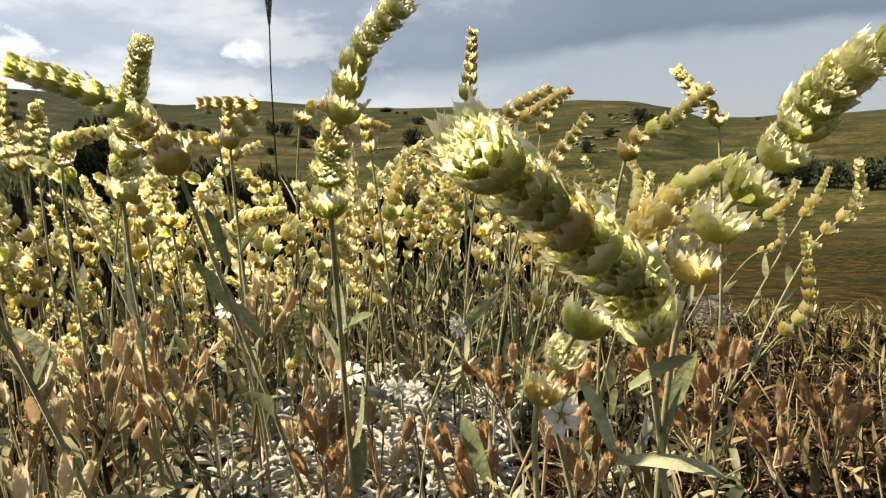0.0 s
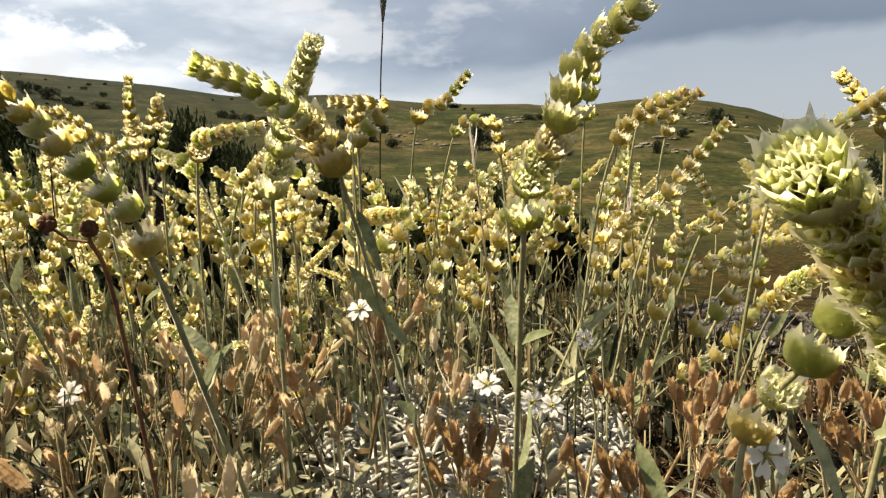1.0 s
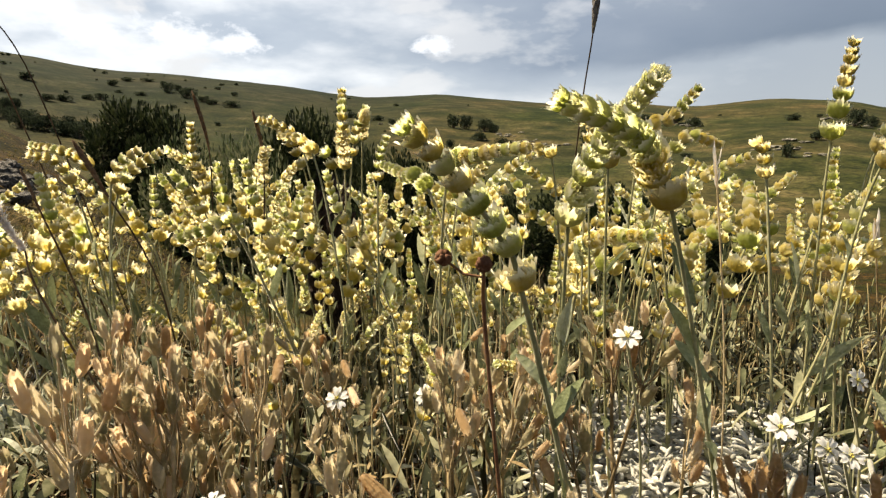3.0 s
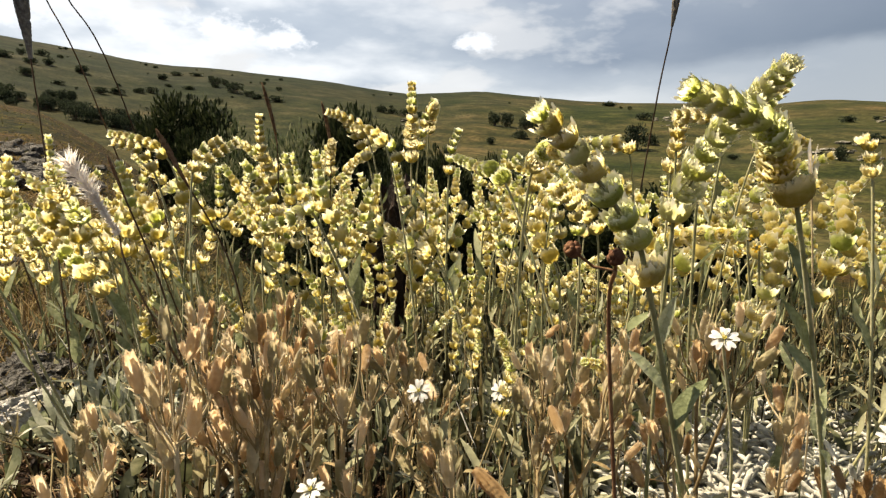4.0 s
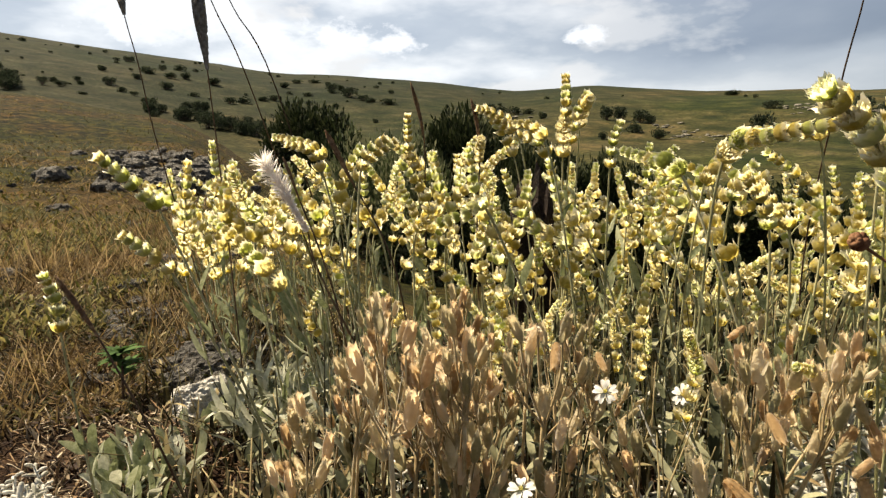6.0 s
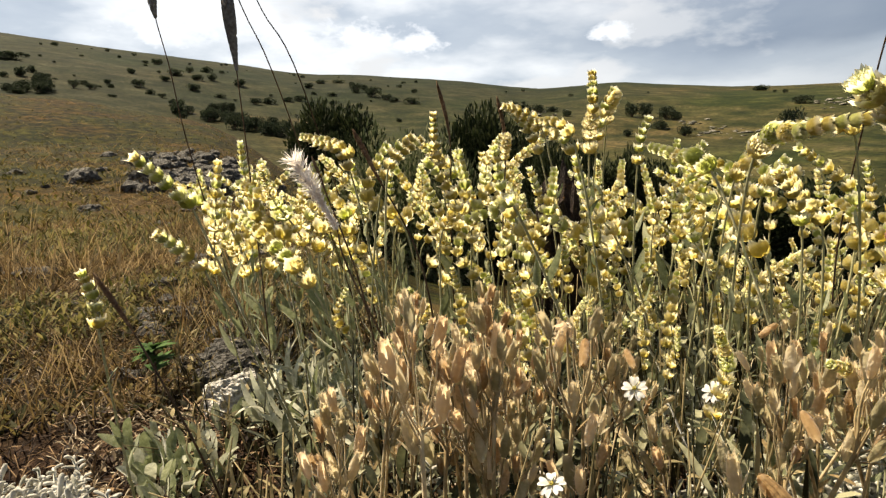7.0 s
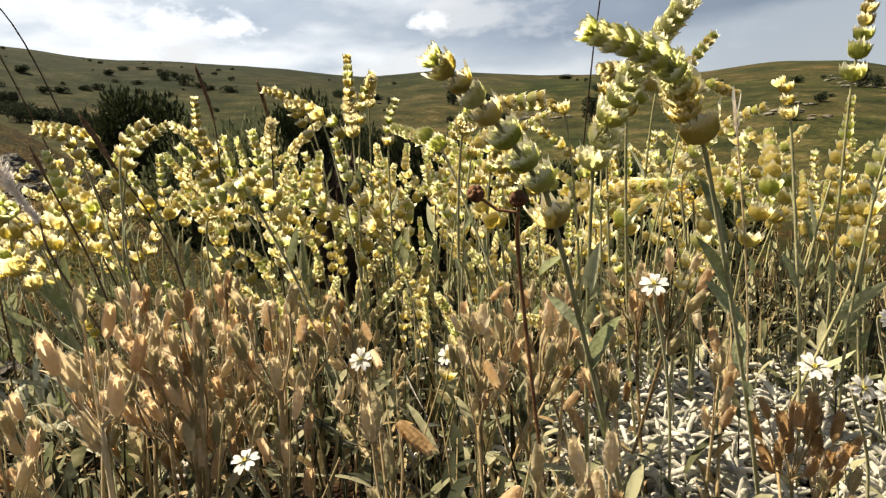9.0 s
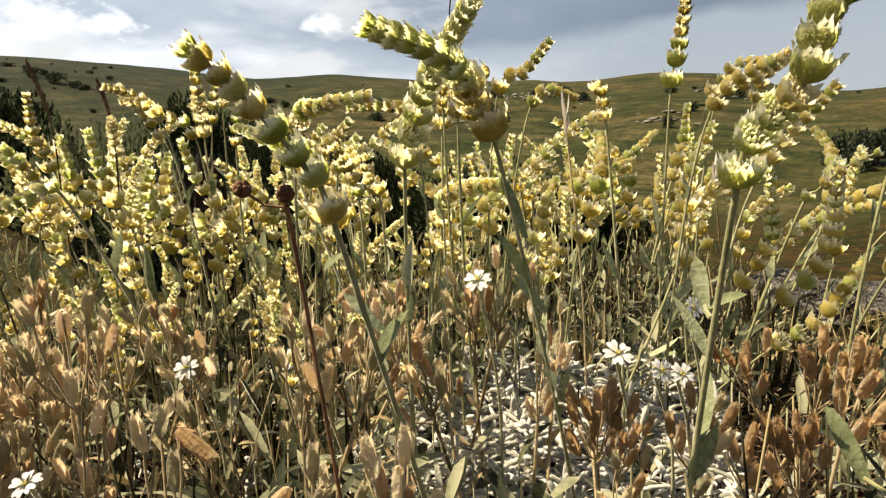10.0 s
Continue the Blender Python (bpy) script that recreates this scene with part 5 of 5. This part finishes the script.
# ---- undergrowth and litter ----
UND = random.Random(77)
under, litter, leafy = Shape(), Shape(), Shape()
for i in range(5200):
    a = radians(UND.uniform(-38, 66))
    r = 0.20 + 1.05 * UND.random() ** 0.75
    x, y = -math.sin(a) * r, math.cos(a) * r
    if math.hypot(x + 0.02, y - 0.06) < 0.16:
        continue
    z = ground(x, y)
    if math.hypot((x + 0.27) / 0.16, (y - 0.32) / 0.15) < 1 and UND.random() < 0.45:
        continue
    sparse = x > 0.16 or x < -0.45 or (math.hypot((x + 0.02) / 0.17, (y - 0.50) / 0.15) < 1)
    if math.hypot((x + 0.02) / 0.16, (y - 0.47) / 0.16) < 1 and UND.random() < 0.88:
        continue
    if x > 0.07 and y < 0.46 and UND.random() < 0.6:
        continue
    h = UND.uniform(0.03, 0.14) * (0.45 if sparse else 1.0)
    tip = Vector((x + UND.gauss(0, 0.022), y + UND.gauss(0, 0.022), z + h))
    if UND.random() < 0.5:
        mid = Vector((x, y, z)).lerp(tip, 0.5) + Vector((UND.gauss(0, 0.005), UND.gauss(0, 0.005), 0.006))
        under.tube([(x, y, z), mid, tip], [0.0008, 0.0007, 0.0004], 4)
        if UND.random() < 0.5:
            for q in (0.4, 0.7):
                b = UND.uniform(0, 6.3)
                p = Vector((x, y, z)).lerp(tip, q)
                under.leaf(p, (math.cos(b), math.sin(b), UND.uniform(0.2, 1.2)), (0, 0, 1), UND.uniform(0.010, 0.024), UND.uniform(0.003, 0.006), 0.5, 0.2, 3)
    else:
        b = UND.uniform(0, 6.3)
        under.leaf((x, y, z), (math.cos(b) * 0.5, math.sin(b) * 0.5, 1), (math.cos(b), math.sin(b), 0.2), h * 0.8, UND.uniform(0.003, 0.007), UND.uniform(0, 0.8), 0.25, 4)
for i in range(3000):
    a = radians(UND.uniform(-34, 60))
    r = 0.22 + 0.75 * UND.random() ** 0.8
    x, y = -math.sin(a) * r, math.cos(a) * r
    if math.hypot(x + 0.02, y - 0.06) < 0.17 or (x > 0.08 and UND.random() < 0.5) or x > 0.22 or (math.hypot((x + 0.02) / 0.15, (y - 0.47) / 0.13) < 1 and UND.random() < 0.75):
        continue
    b = UND.uniform(0, 6.3)
    p = Vector((x, y, ground(x, y) + UND.uniform(0.0, 0.075) * (0.4 if x < -0.42 or x > 0.15 else 1.0)))
    if p.z > 0.02:
        leafy.tube([(x, y, ground(x, y)), p], 0.0007, 3)
    leafy.leaf(p, (math.cos(b), math.sin(b), UND.uniform(0.3, 2.4)), (math.cos(b) * 0.3, math.sin(b) * 0.3, 1), UND.uniform(0.018, 0.042), UND.uniform(0.004, 0.0085), UND.uniform(-0.2, 0.9), 0.4, 4, 1.4)
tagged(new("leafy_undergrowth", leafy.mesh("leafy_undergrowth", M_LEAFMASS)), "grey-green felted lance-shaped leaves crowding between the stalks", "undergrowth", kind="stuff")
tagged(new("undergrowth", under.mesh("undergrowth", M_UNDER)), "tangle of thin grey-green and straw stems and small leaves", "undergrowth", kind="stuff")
for i in range(9000):
    a = radians(UND.uniform(-45, 90))
    r = 0.16 + 1.5 * UND.random()
    x, y = -math.sin(a) * r, math.cos(a) * r
    z = ground(x, y) + UND.uniform(0.001, 0.010)
    b = UND.uniform(0, 6.3)
    ln = UND.uniform(0.005, 0.022)
    if UND.random() < 0.5:
        litter.leaf((x, y, z), (math.cos(b), math.sin(b), UND.uniform(-0.1, 0.5)), (0, 0, 1), ln, ln * UND.uniform(0.15, 0.4), UND.uniform(-0.4, 0.6), 0.4, 2)
    else:
        litter.tube([(x, y, z), (x + ln * math.cos(b), y + ln * math.sin(b), z + UND.uniform(0, 0.012))], 0.0006, 3)
for i in range(11000):
    a = radians(UND.uniform(44, 98) if UND.random() < 0.62 else UND.uniform(-50, 4))
    r = 0.34 * (5.5 ** UND.random())
    x, y = -math.sin(a) * r, math.cos(a) * r
    if y < 0.1 and x > -0.4:
        continue
    p = Vector((x, y, ground(x, y)))
    d = Vector((UND.gauss(0, 1), UND.gauss(0, 1), abs(UND.gauss(0, 0.9)))).normalized()
    ln = UND.uniform(0.012, 0.038)
    mid = p + d * ln * 0.5 + Vector((UND.gauss(0, 0.004), UND.gauss(0, 0.004), 0.006))
    litter.tube([p, mid, mid + Vector((d.x, d.y, UND.uniform(-0.2, 0.8))) * ln * 0.5], [0.0008, 0.0006, 0.0003], 3)
    if UND.random() < 0.45:
        litter.leaf(mid, (UND.gauss(0, 1), UND.gauss(0, 1), 0.4), (0, 0, 1), UND.uniform(0.006, 0.014), UND.uniform(0.002, 0.005), 0.4, 0.3, 2)
tangle = Shape()
for i in range(13000):
    a = radians(UND.uniform(48, 92) if UND.random() < 0.80 else UND.uniform(-32, -4))
    r = 0.42 * (4.2 ** UND.random())
    x, y = -math.sin(a) * r, math.cos(a) * r
    if noise.noise(Vector((x * 7, y * 7, 2.2))) < -0.05 or (y < 0.1 and x > -0.45):
        continue
    p = Vector((x, y, ground(x, y) + UND.uniform(0, 0.006)))
    d = Vector((UND.gauss(0, 1), UND.gauss(0, 1), abs(UND.gauss(0, 0.8)))).normalized()
    ln = UND.uniform(0.008, 0.026)
    if UND.random() < 0.55:
        tangle.tube([p, p + d * ln * 0.6 + Vector((0, 0, 0.003)), p + d * ln + Vector((UND.gauss(0, 0.003), UND.gauss(0, 0.003), 0))], [0.0007, 0.0006, 0.0003], 3)
    else:
        tangle.leaf(p, d, (0, 0, 1), ln * 0.6, ln * UND.uniform(0.12, 0.3), UND.uniform(-0.4, 0.8), 0.4, 2)
tagged(new("pale_litter", tangle.mesh("pale_litter", M_TWIG)), "tangle of grey-straw dead twigs and curled leaves on the soil", "litter", kind="stuff")
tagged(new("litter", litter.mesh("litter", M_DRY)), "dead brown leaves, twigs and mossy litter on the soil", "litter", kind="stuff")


def green_herb(x, y, size):
    """Dark green, deeply cut leaves on a reddish stem."""
    ob = empty("green_herb", (x, y, ground(x, y)))
    rng = random.Random(6)
    part("stem", Shape().tube([(0, 0, 0), (0.002, 0.001, size * 0.6), (0.004, 0.0, size)], [0.0016, 0.0014, 0.001], 6).mesh("herb_stem", M_DARKSTEM), ob)
    for i in range(9):
        a = i * 2.4
        sh = Shape()
        way = Vector((math.cos(a), math.sin(a), rng.uniform(0.2, 0.9))).normalized()
        up = Vector((0, 0, 1))
        for s in (-0.9, -0.45, 0, 0.45, 0.9):
            turned = Matrix.Rotation(s, 3, "Z") @ way
            sh.leaf((0, 0, 0), turned, up, size * 0.42 * (1 - 0.3 * abs(s)), size * 0.11, 0.4, 0.25, 4)
        part("leaf", sh.mesh("cut_leaf", M_GREENLEAF), ob, Matrix.Translation((0.002, 0.001, size * rng.uniform(0.35, 1.0))))
    tagged(ob, "small herb with dark green deeply cut leaves", "wild plant")


M_GREENLEAF = material("green_leaf", [(0.02, 0.05, 0.008), (0.045, 0.10, 0.018), (0.09, 0.16, 0.04)], translucent=0.3, scale=90, var=0.2)
green_herb(-0.825, 0.356, 0.075)

# tawny grass and leafy herbs beside the rocks
tawny, greens = Shape(), Shape()
for i in range(2600):
    a = radians(UND.uniform(57, 86))
    r = 0.85 * 3.6 ** UND.random()
    x, y = -math.sin(a) * r, math.cos(a) * r
    patch = noise.noise(Vector((x * 2.6, y * 2.6, 8.1)))
    z = ground(x, y)
    if patch > 0.02:
        for q in range(2):
            h = UND.uniform(0.03, 0.11) * (0.7 + 0.25 * r)
            tawny.blade((x + UND.gauss(0, 0.015), y + UND.gauss(0, 0.015), z), (x + UND.gauss(0, 0.5) * h, y + UND.gauss(0, 0.5) * h, z + h), 0.0005 + 0.0003 * r, UND.gauss(0, 0.006))
    elif patch < -0.12:
        for q in range(7):
            b = UND.uniform(0, 6.3)
            h = UND.uniform(0.009, 0.022) * (0.8 + 0.3 * r)
            greens.leaf((x + UND.gauss(0, 0.02), y + UND.gauss(0, 0.02), z + UND.uniform(0, 0.035)), (math.cos(b), math.sin(b), UND.uniform(0.3, 2.0)), (0, 0, 1), h, h * UND.uniform(0.14, 0.28), UND.uniform(0, 0.6), 0.3, 3)
tagged(new("tawny_grass", tawny.mesh("tawny_grass", M_TAWNY)), "thin tawny-brown dry grass stems on the stony slope", "grass", kind="stuff")
tagged(new("green_herbs", greens.mesh("green_herbs", M_GREENMASS)), "low leafy olive-green herbs among the rocks", "herbs", kind="stuff")

# low dry heath and herbs on the open slopes
turf, straw = Shape(), Shape()
for i in range(19000):
    left = UND.random() < 0.80
    a = radians(UND.uniform(44, 92) if left else UND.uniform(-48, 14))
    r = 0.85 * (34.0 if left else 5.0) ** UND.random()
    x, y = -math.sin(a) * r, math.cos(a) * r
    z = ground(x, y)
    patch = noise.noise(Vector((x * 1.1, y * 1.1, 3.1)))
    h = UND.uniform(0.010, 0.030) * (1 + 0.24 * min(r, 9))
    if patch > -0.12 or UND.random() < 0.35:
        for q in range(3):
            b = UND.uniform(0, 6.3)
            turf.leaf((x, y, z), (math.cos(b), math.sin(b), UND.uniform(0.5, 2)), (0, 0, 1), h, h * UND.uniform(0.12, 0.3), 0.5, 0.3, 2)
    else:
        for q in range(3):
            straw.blade((x + UND.gauss(0, 0.01) * r, y + UND.gauss(0, 0.01) * r, z), (x + UND.gauss(0, 0.03) * min(r, 5), y + UND.gauss(0, 0.03) * min(r, 5), z + h * UND.uniform(0.4, 1.6)), 0.0007 + 0.0006 * min(r, 9))
tagged(new("low_herbs", turf.mesh("low_herbs", M_HERB)), "low green herbs and moss on the slope", "herbs", kind="stuff")
tagged(new("dry_grass", straw.mesh("dry_grass", M_DRYGRASS)), "short dry tawny grass on the slope", "grass", kind="stuff")

# ---- shrubs ----


def shrub_shape(seed, leaves, leaf, tall=1.0, spire=0.0):
    """Stems and a ragged crown of small leaves, about 1 in radius."""
    rng = random.Random(seed)
    crown, wood = Shape(), Shape()
    lobes = []
    for i in range(11):
        a, q = rng.uniform(0, 6.3), rng.uniform(0.1, 0.75)
        c = Vector((math.cos(a) * q, math.sin(a) * q, rng.uniform(0.25, 1.15) * tall * (1 - 0.35 * q)))
        lobes.append((c, rng.uniform(0.22, 0.42)))
        wood.tube(smooth_line([(0.1 * math.cos(a), 0.1 * math.sin(a), -0.1), c * 0.6 + Vector((0, 0, 0.05)), c], 3), [0.035, 0.03, 0.03, 0.02, 0.016, 0.012, 0.008], 5)
    for i in range(leaves):
        c, r = rng.choice(lobes)
        d = Vector((rng.gauss(0, 1), rng.gauss(0, 1), rng.gauss(0, 1))).normalized()
        p = c + d * r * rng.uniform(0.45, 1.1) * (1 + 0.3 * noise.noise(d * 3 + c * 4))
        if p.z < 0:
            p.z = rng.uniform(0, 0.2)
        way = (d + Vector((rng.gauss(0, 0.5), rng.gauss(0, 0.5), 0.4 + spire))).normalized()
        crown.scale_leaf(p, way, leaf * rng.uniform(0.6, 1.5), leaf * (0.55 - 0.3 * spire), rng.uniform(0, 6.3))
    return crown, wood


def shrub_kind(seed, leaves, leaf, mat, tall=1.0, spire=0.0):
    c, w = shrub_shape(seed, leaves, leaf, tall, spire)
    return c.mesh("shrub_crown", mat), w.mesh("shrub_wood", M_BARK)


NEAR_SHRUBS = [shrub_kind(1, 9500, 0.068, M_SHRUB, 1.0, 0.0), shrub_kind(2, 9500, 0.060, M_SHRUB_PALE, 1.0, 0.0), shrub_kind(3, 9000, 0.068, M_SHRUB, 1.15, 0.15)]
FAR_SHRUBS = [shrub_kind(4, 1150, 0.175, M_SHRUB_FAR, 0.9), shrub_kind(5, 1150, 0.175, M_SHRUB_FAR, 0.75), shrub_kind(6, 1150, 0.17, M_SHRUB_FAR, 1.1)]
SHR = random.Random(15)


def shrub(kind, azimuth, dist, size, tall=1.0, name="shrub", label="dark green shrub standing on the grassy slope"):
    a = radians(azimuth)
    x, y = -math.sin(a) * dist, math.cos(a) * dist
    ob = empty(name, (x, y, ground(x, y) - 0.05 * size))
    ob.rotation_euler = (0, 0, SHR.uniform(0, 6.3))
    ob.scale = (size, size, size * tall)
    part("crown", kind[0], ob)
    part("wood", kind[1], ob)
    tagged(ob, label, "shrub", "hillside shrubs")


# thicket beyond the clump, on the lip of the valley: kind, azimuth, distance, size, height
for kind, azi, dist, size, tall in ((0, 50.2, 16.5, 1.15, 1.8), (0, 48.0, 16, 1.3, 1.8), (0, 45.8, 15.5, 1.15, 1.85), (1, 43.2, 14, 1.3, 2.0), (1, 41, 14, 1.3, 2.05), (1, 39, 13.5, 1.2, 2.05),
                                    (2, 37, 14, 1.3, 2.0), (2, 35, 14, 1.3, 1.95), (2, 33, 14.5, 1.3, 1.8)):
    shrub(NEAR_SHRUBS[kind], azi, dist, size, tall, label="paler green bush with small leaves behind the flowers" if kind == 1 else "dense dark green bush behind the flowers")
for azi, dist, size, tall in ((31, 13, 0.95, 2.1), (28.5, 12, 0.9, 2.0), (26, 12, 0.9, 2.0), (24, 12, 0.8, 2.0), (22, 12, 0.5, 3.4), (19.5, 12, 0.9, 1.7), (17, 12, 1.0, 1.5),
                              (14, 11, 1.1, 1.3), (11.5, 11, 1.1, 1.3), (9, 11, 1.1, 1.35), (6.5, 11, 1.1, 1.25), (4, 12, 1.0, 1.15), (1.5, 12, 1.0, 1.1), (-1, 12.5, 0.9, 1.1)):
    shrub(NEAR_SHRUBS[2 if tall > 1.6 else 0], azi, dist, size, tall, label="low dark shrub below the lip of the slope")
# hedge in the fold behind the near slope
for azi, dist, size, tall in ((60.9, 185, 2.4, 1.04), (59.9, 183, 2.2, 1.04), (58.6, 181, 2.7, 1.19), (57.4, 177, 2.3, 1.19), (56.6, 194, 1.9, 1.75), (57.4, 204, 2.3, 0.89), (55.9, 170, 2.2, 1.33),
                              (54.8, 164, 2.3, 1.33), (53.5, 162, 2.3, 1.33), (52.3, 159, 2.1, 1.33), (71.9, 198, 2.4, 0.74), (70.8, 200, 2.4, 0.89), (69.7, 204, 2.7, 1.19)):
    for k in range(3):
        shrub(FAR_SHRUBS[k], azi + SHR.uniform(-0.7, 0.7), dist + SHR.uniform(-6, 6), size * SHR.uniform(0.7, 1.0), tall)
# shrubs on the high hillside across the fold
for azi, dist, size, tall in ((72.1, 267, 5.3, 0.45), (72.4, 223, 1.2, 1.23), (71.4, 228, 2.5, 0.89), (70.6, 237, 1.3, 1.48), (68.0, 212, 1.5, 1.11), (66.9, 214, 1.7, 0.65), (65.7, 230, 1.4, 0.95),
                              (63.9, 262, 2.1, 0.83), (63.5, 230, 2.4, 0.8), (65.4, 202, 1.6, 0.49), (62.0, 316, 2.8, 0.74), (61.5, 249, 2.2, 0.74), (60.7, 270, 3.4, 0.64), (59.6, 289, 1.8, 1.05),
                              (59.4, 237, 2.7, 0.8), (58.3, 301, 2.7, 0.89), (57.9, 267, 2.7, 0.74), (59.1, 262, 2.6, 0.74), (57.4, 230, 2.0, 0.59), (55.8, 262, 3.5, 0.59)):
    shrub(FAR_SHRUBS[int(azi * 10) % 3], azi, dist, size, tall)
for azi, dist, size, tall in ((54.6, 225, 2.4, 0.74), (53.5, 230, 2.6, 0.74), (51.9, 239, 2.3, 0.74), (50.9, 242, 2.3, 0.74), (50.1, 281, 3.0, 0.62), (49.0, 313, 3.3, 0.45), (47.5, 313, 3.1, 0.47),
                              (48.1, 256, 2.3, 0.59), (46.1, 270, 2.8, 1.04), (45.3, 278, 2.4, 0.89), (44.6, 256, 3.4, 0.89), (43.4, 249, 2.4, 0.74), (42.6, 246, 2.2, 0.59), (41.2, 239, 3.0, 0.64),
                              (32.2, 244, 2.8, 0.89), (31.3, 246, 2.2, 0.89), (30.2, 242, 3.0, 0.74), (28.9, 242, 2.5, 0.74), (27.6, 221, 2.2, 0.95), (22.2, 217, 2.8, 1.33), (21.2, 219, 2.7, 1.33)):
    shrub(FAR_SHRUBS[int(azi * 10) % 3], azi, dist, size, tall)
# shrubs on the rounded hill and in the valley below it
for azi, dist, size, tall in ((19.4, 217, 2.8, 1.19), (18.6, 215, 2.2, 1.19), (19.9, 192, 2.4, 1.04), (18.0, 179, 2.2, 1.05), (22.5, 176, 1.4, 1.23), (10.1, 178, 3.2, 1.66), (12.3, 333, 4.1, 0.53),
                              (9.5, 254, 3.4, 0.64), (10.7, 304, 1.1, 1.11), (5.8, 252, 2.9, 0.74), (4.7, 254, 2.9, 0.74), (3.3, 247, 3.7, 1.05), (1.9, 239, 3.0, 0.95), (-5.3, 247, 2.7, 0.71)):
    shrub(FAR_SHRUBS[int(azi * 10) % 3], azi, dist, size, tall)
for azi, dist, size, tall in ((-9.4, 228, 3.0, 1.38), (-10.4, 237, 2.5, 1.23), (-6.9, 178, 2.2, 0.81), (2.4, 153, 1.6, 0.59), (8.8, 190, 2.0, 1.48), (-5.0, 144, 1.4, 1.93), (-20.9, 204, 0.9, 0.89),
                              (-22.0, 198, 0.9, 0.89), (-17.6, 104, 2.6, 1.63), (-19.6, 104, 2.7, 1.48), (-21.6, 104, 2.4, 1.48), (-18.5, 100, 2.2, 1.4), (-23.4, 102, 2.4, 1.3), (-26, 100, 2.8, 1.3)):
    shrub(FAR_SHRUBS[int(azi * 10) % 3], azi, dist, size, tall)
for i in range(80):
    shrub(FAR_SHRUBS[i % 3], SHR.uniform(40, 84), SHR.uniform(190, 380), SHR.uniform(0.5, 1.6), SHR.uniform(0.6, 1.0), label="small low bush on the far hillside")
for i in range(16):
    shrub(FAR_SHRUBS[i % 3], SHR.uniform(-24, 36), SHR.uniform(190, 360), SHR.uniform(0.6, 1.3), 0.8, label="small low bush on the far hillside")

# bare rock ribs on the far hillsides
RIB = random.Random(44)
M_RIB = material("hill_rock", [(0.10, 0.092, 0.075), (0.24, 0.22, 0.19), (0.42, 0.40, 0.36)], scale=2.5, bump=1.0, fine=6, spots=(4, 0.5, (0.05, 0.05, 0.03)))
RIBS = [rock_mesh("outcrop", s, M_RIB, level=2) for s in (31, 32)]
for azi, dist, n, wide in ((7.2, 250, 22, 1.3), (-10.0, 232, 16, 1.6), (15.5, 192, 16, 1.6), (2.5, 243, 12, 0.9), (17.5, 205, 8, 1.2), (-4.5, 165, 18, 2.2), (-7, 260, 8, 2.0), (13.5, 180, 8, 1.5), (29.5, 238, 10, 1.8), (44.5, 262, 6, 1.0)):
    for i in range(n):
        a = radians(RIB.gauss(azi, wide * 0.6))
        r = dist + RIB.gauss(0, 9)
        rock(RIBS[i % 2], -math.sin(a) * r, math.cos(a) * r, RIB.uniform(0.5, 1.5), 0.4, RIB.uniform(0, 6), flat=0.5, label="pale limestone outcrop on the far hillside", name="outcrop")
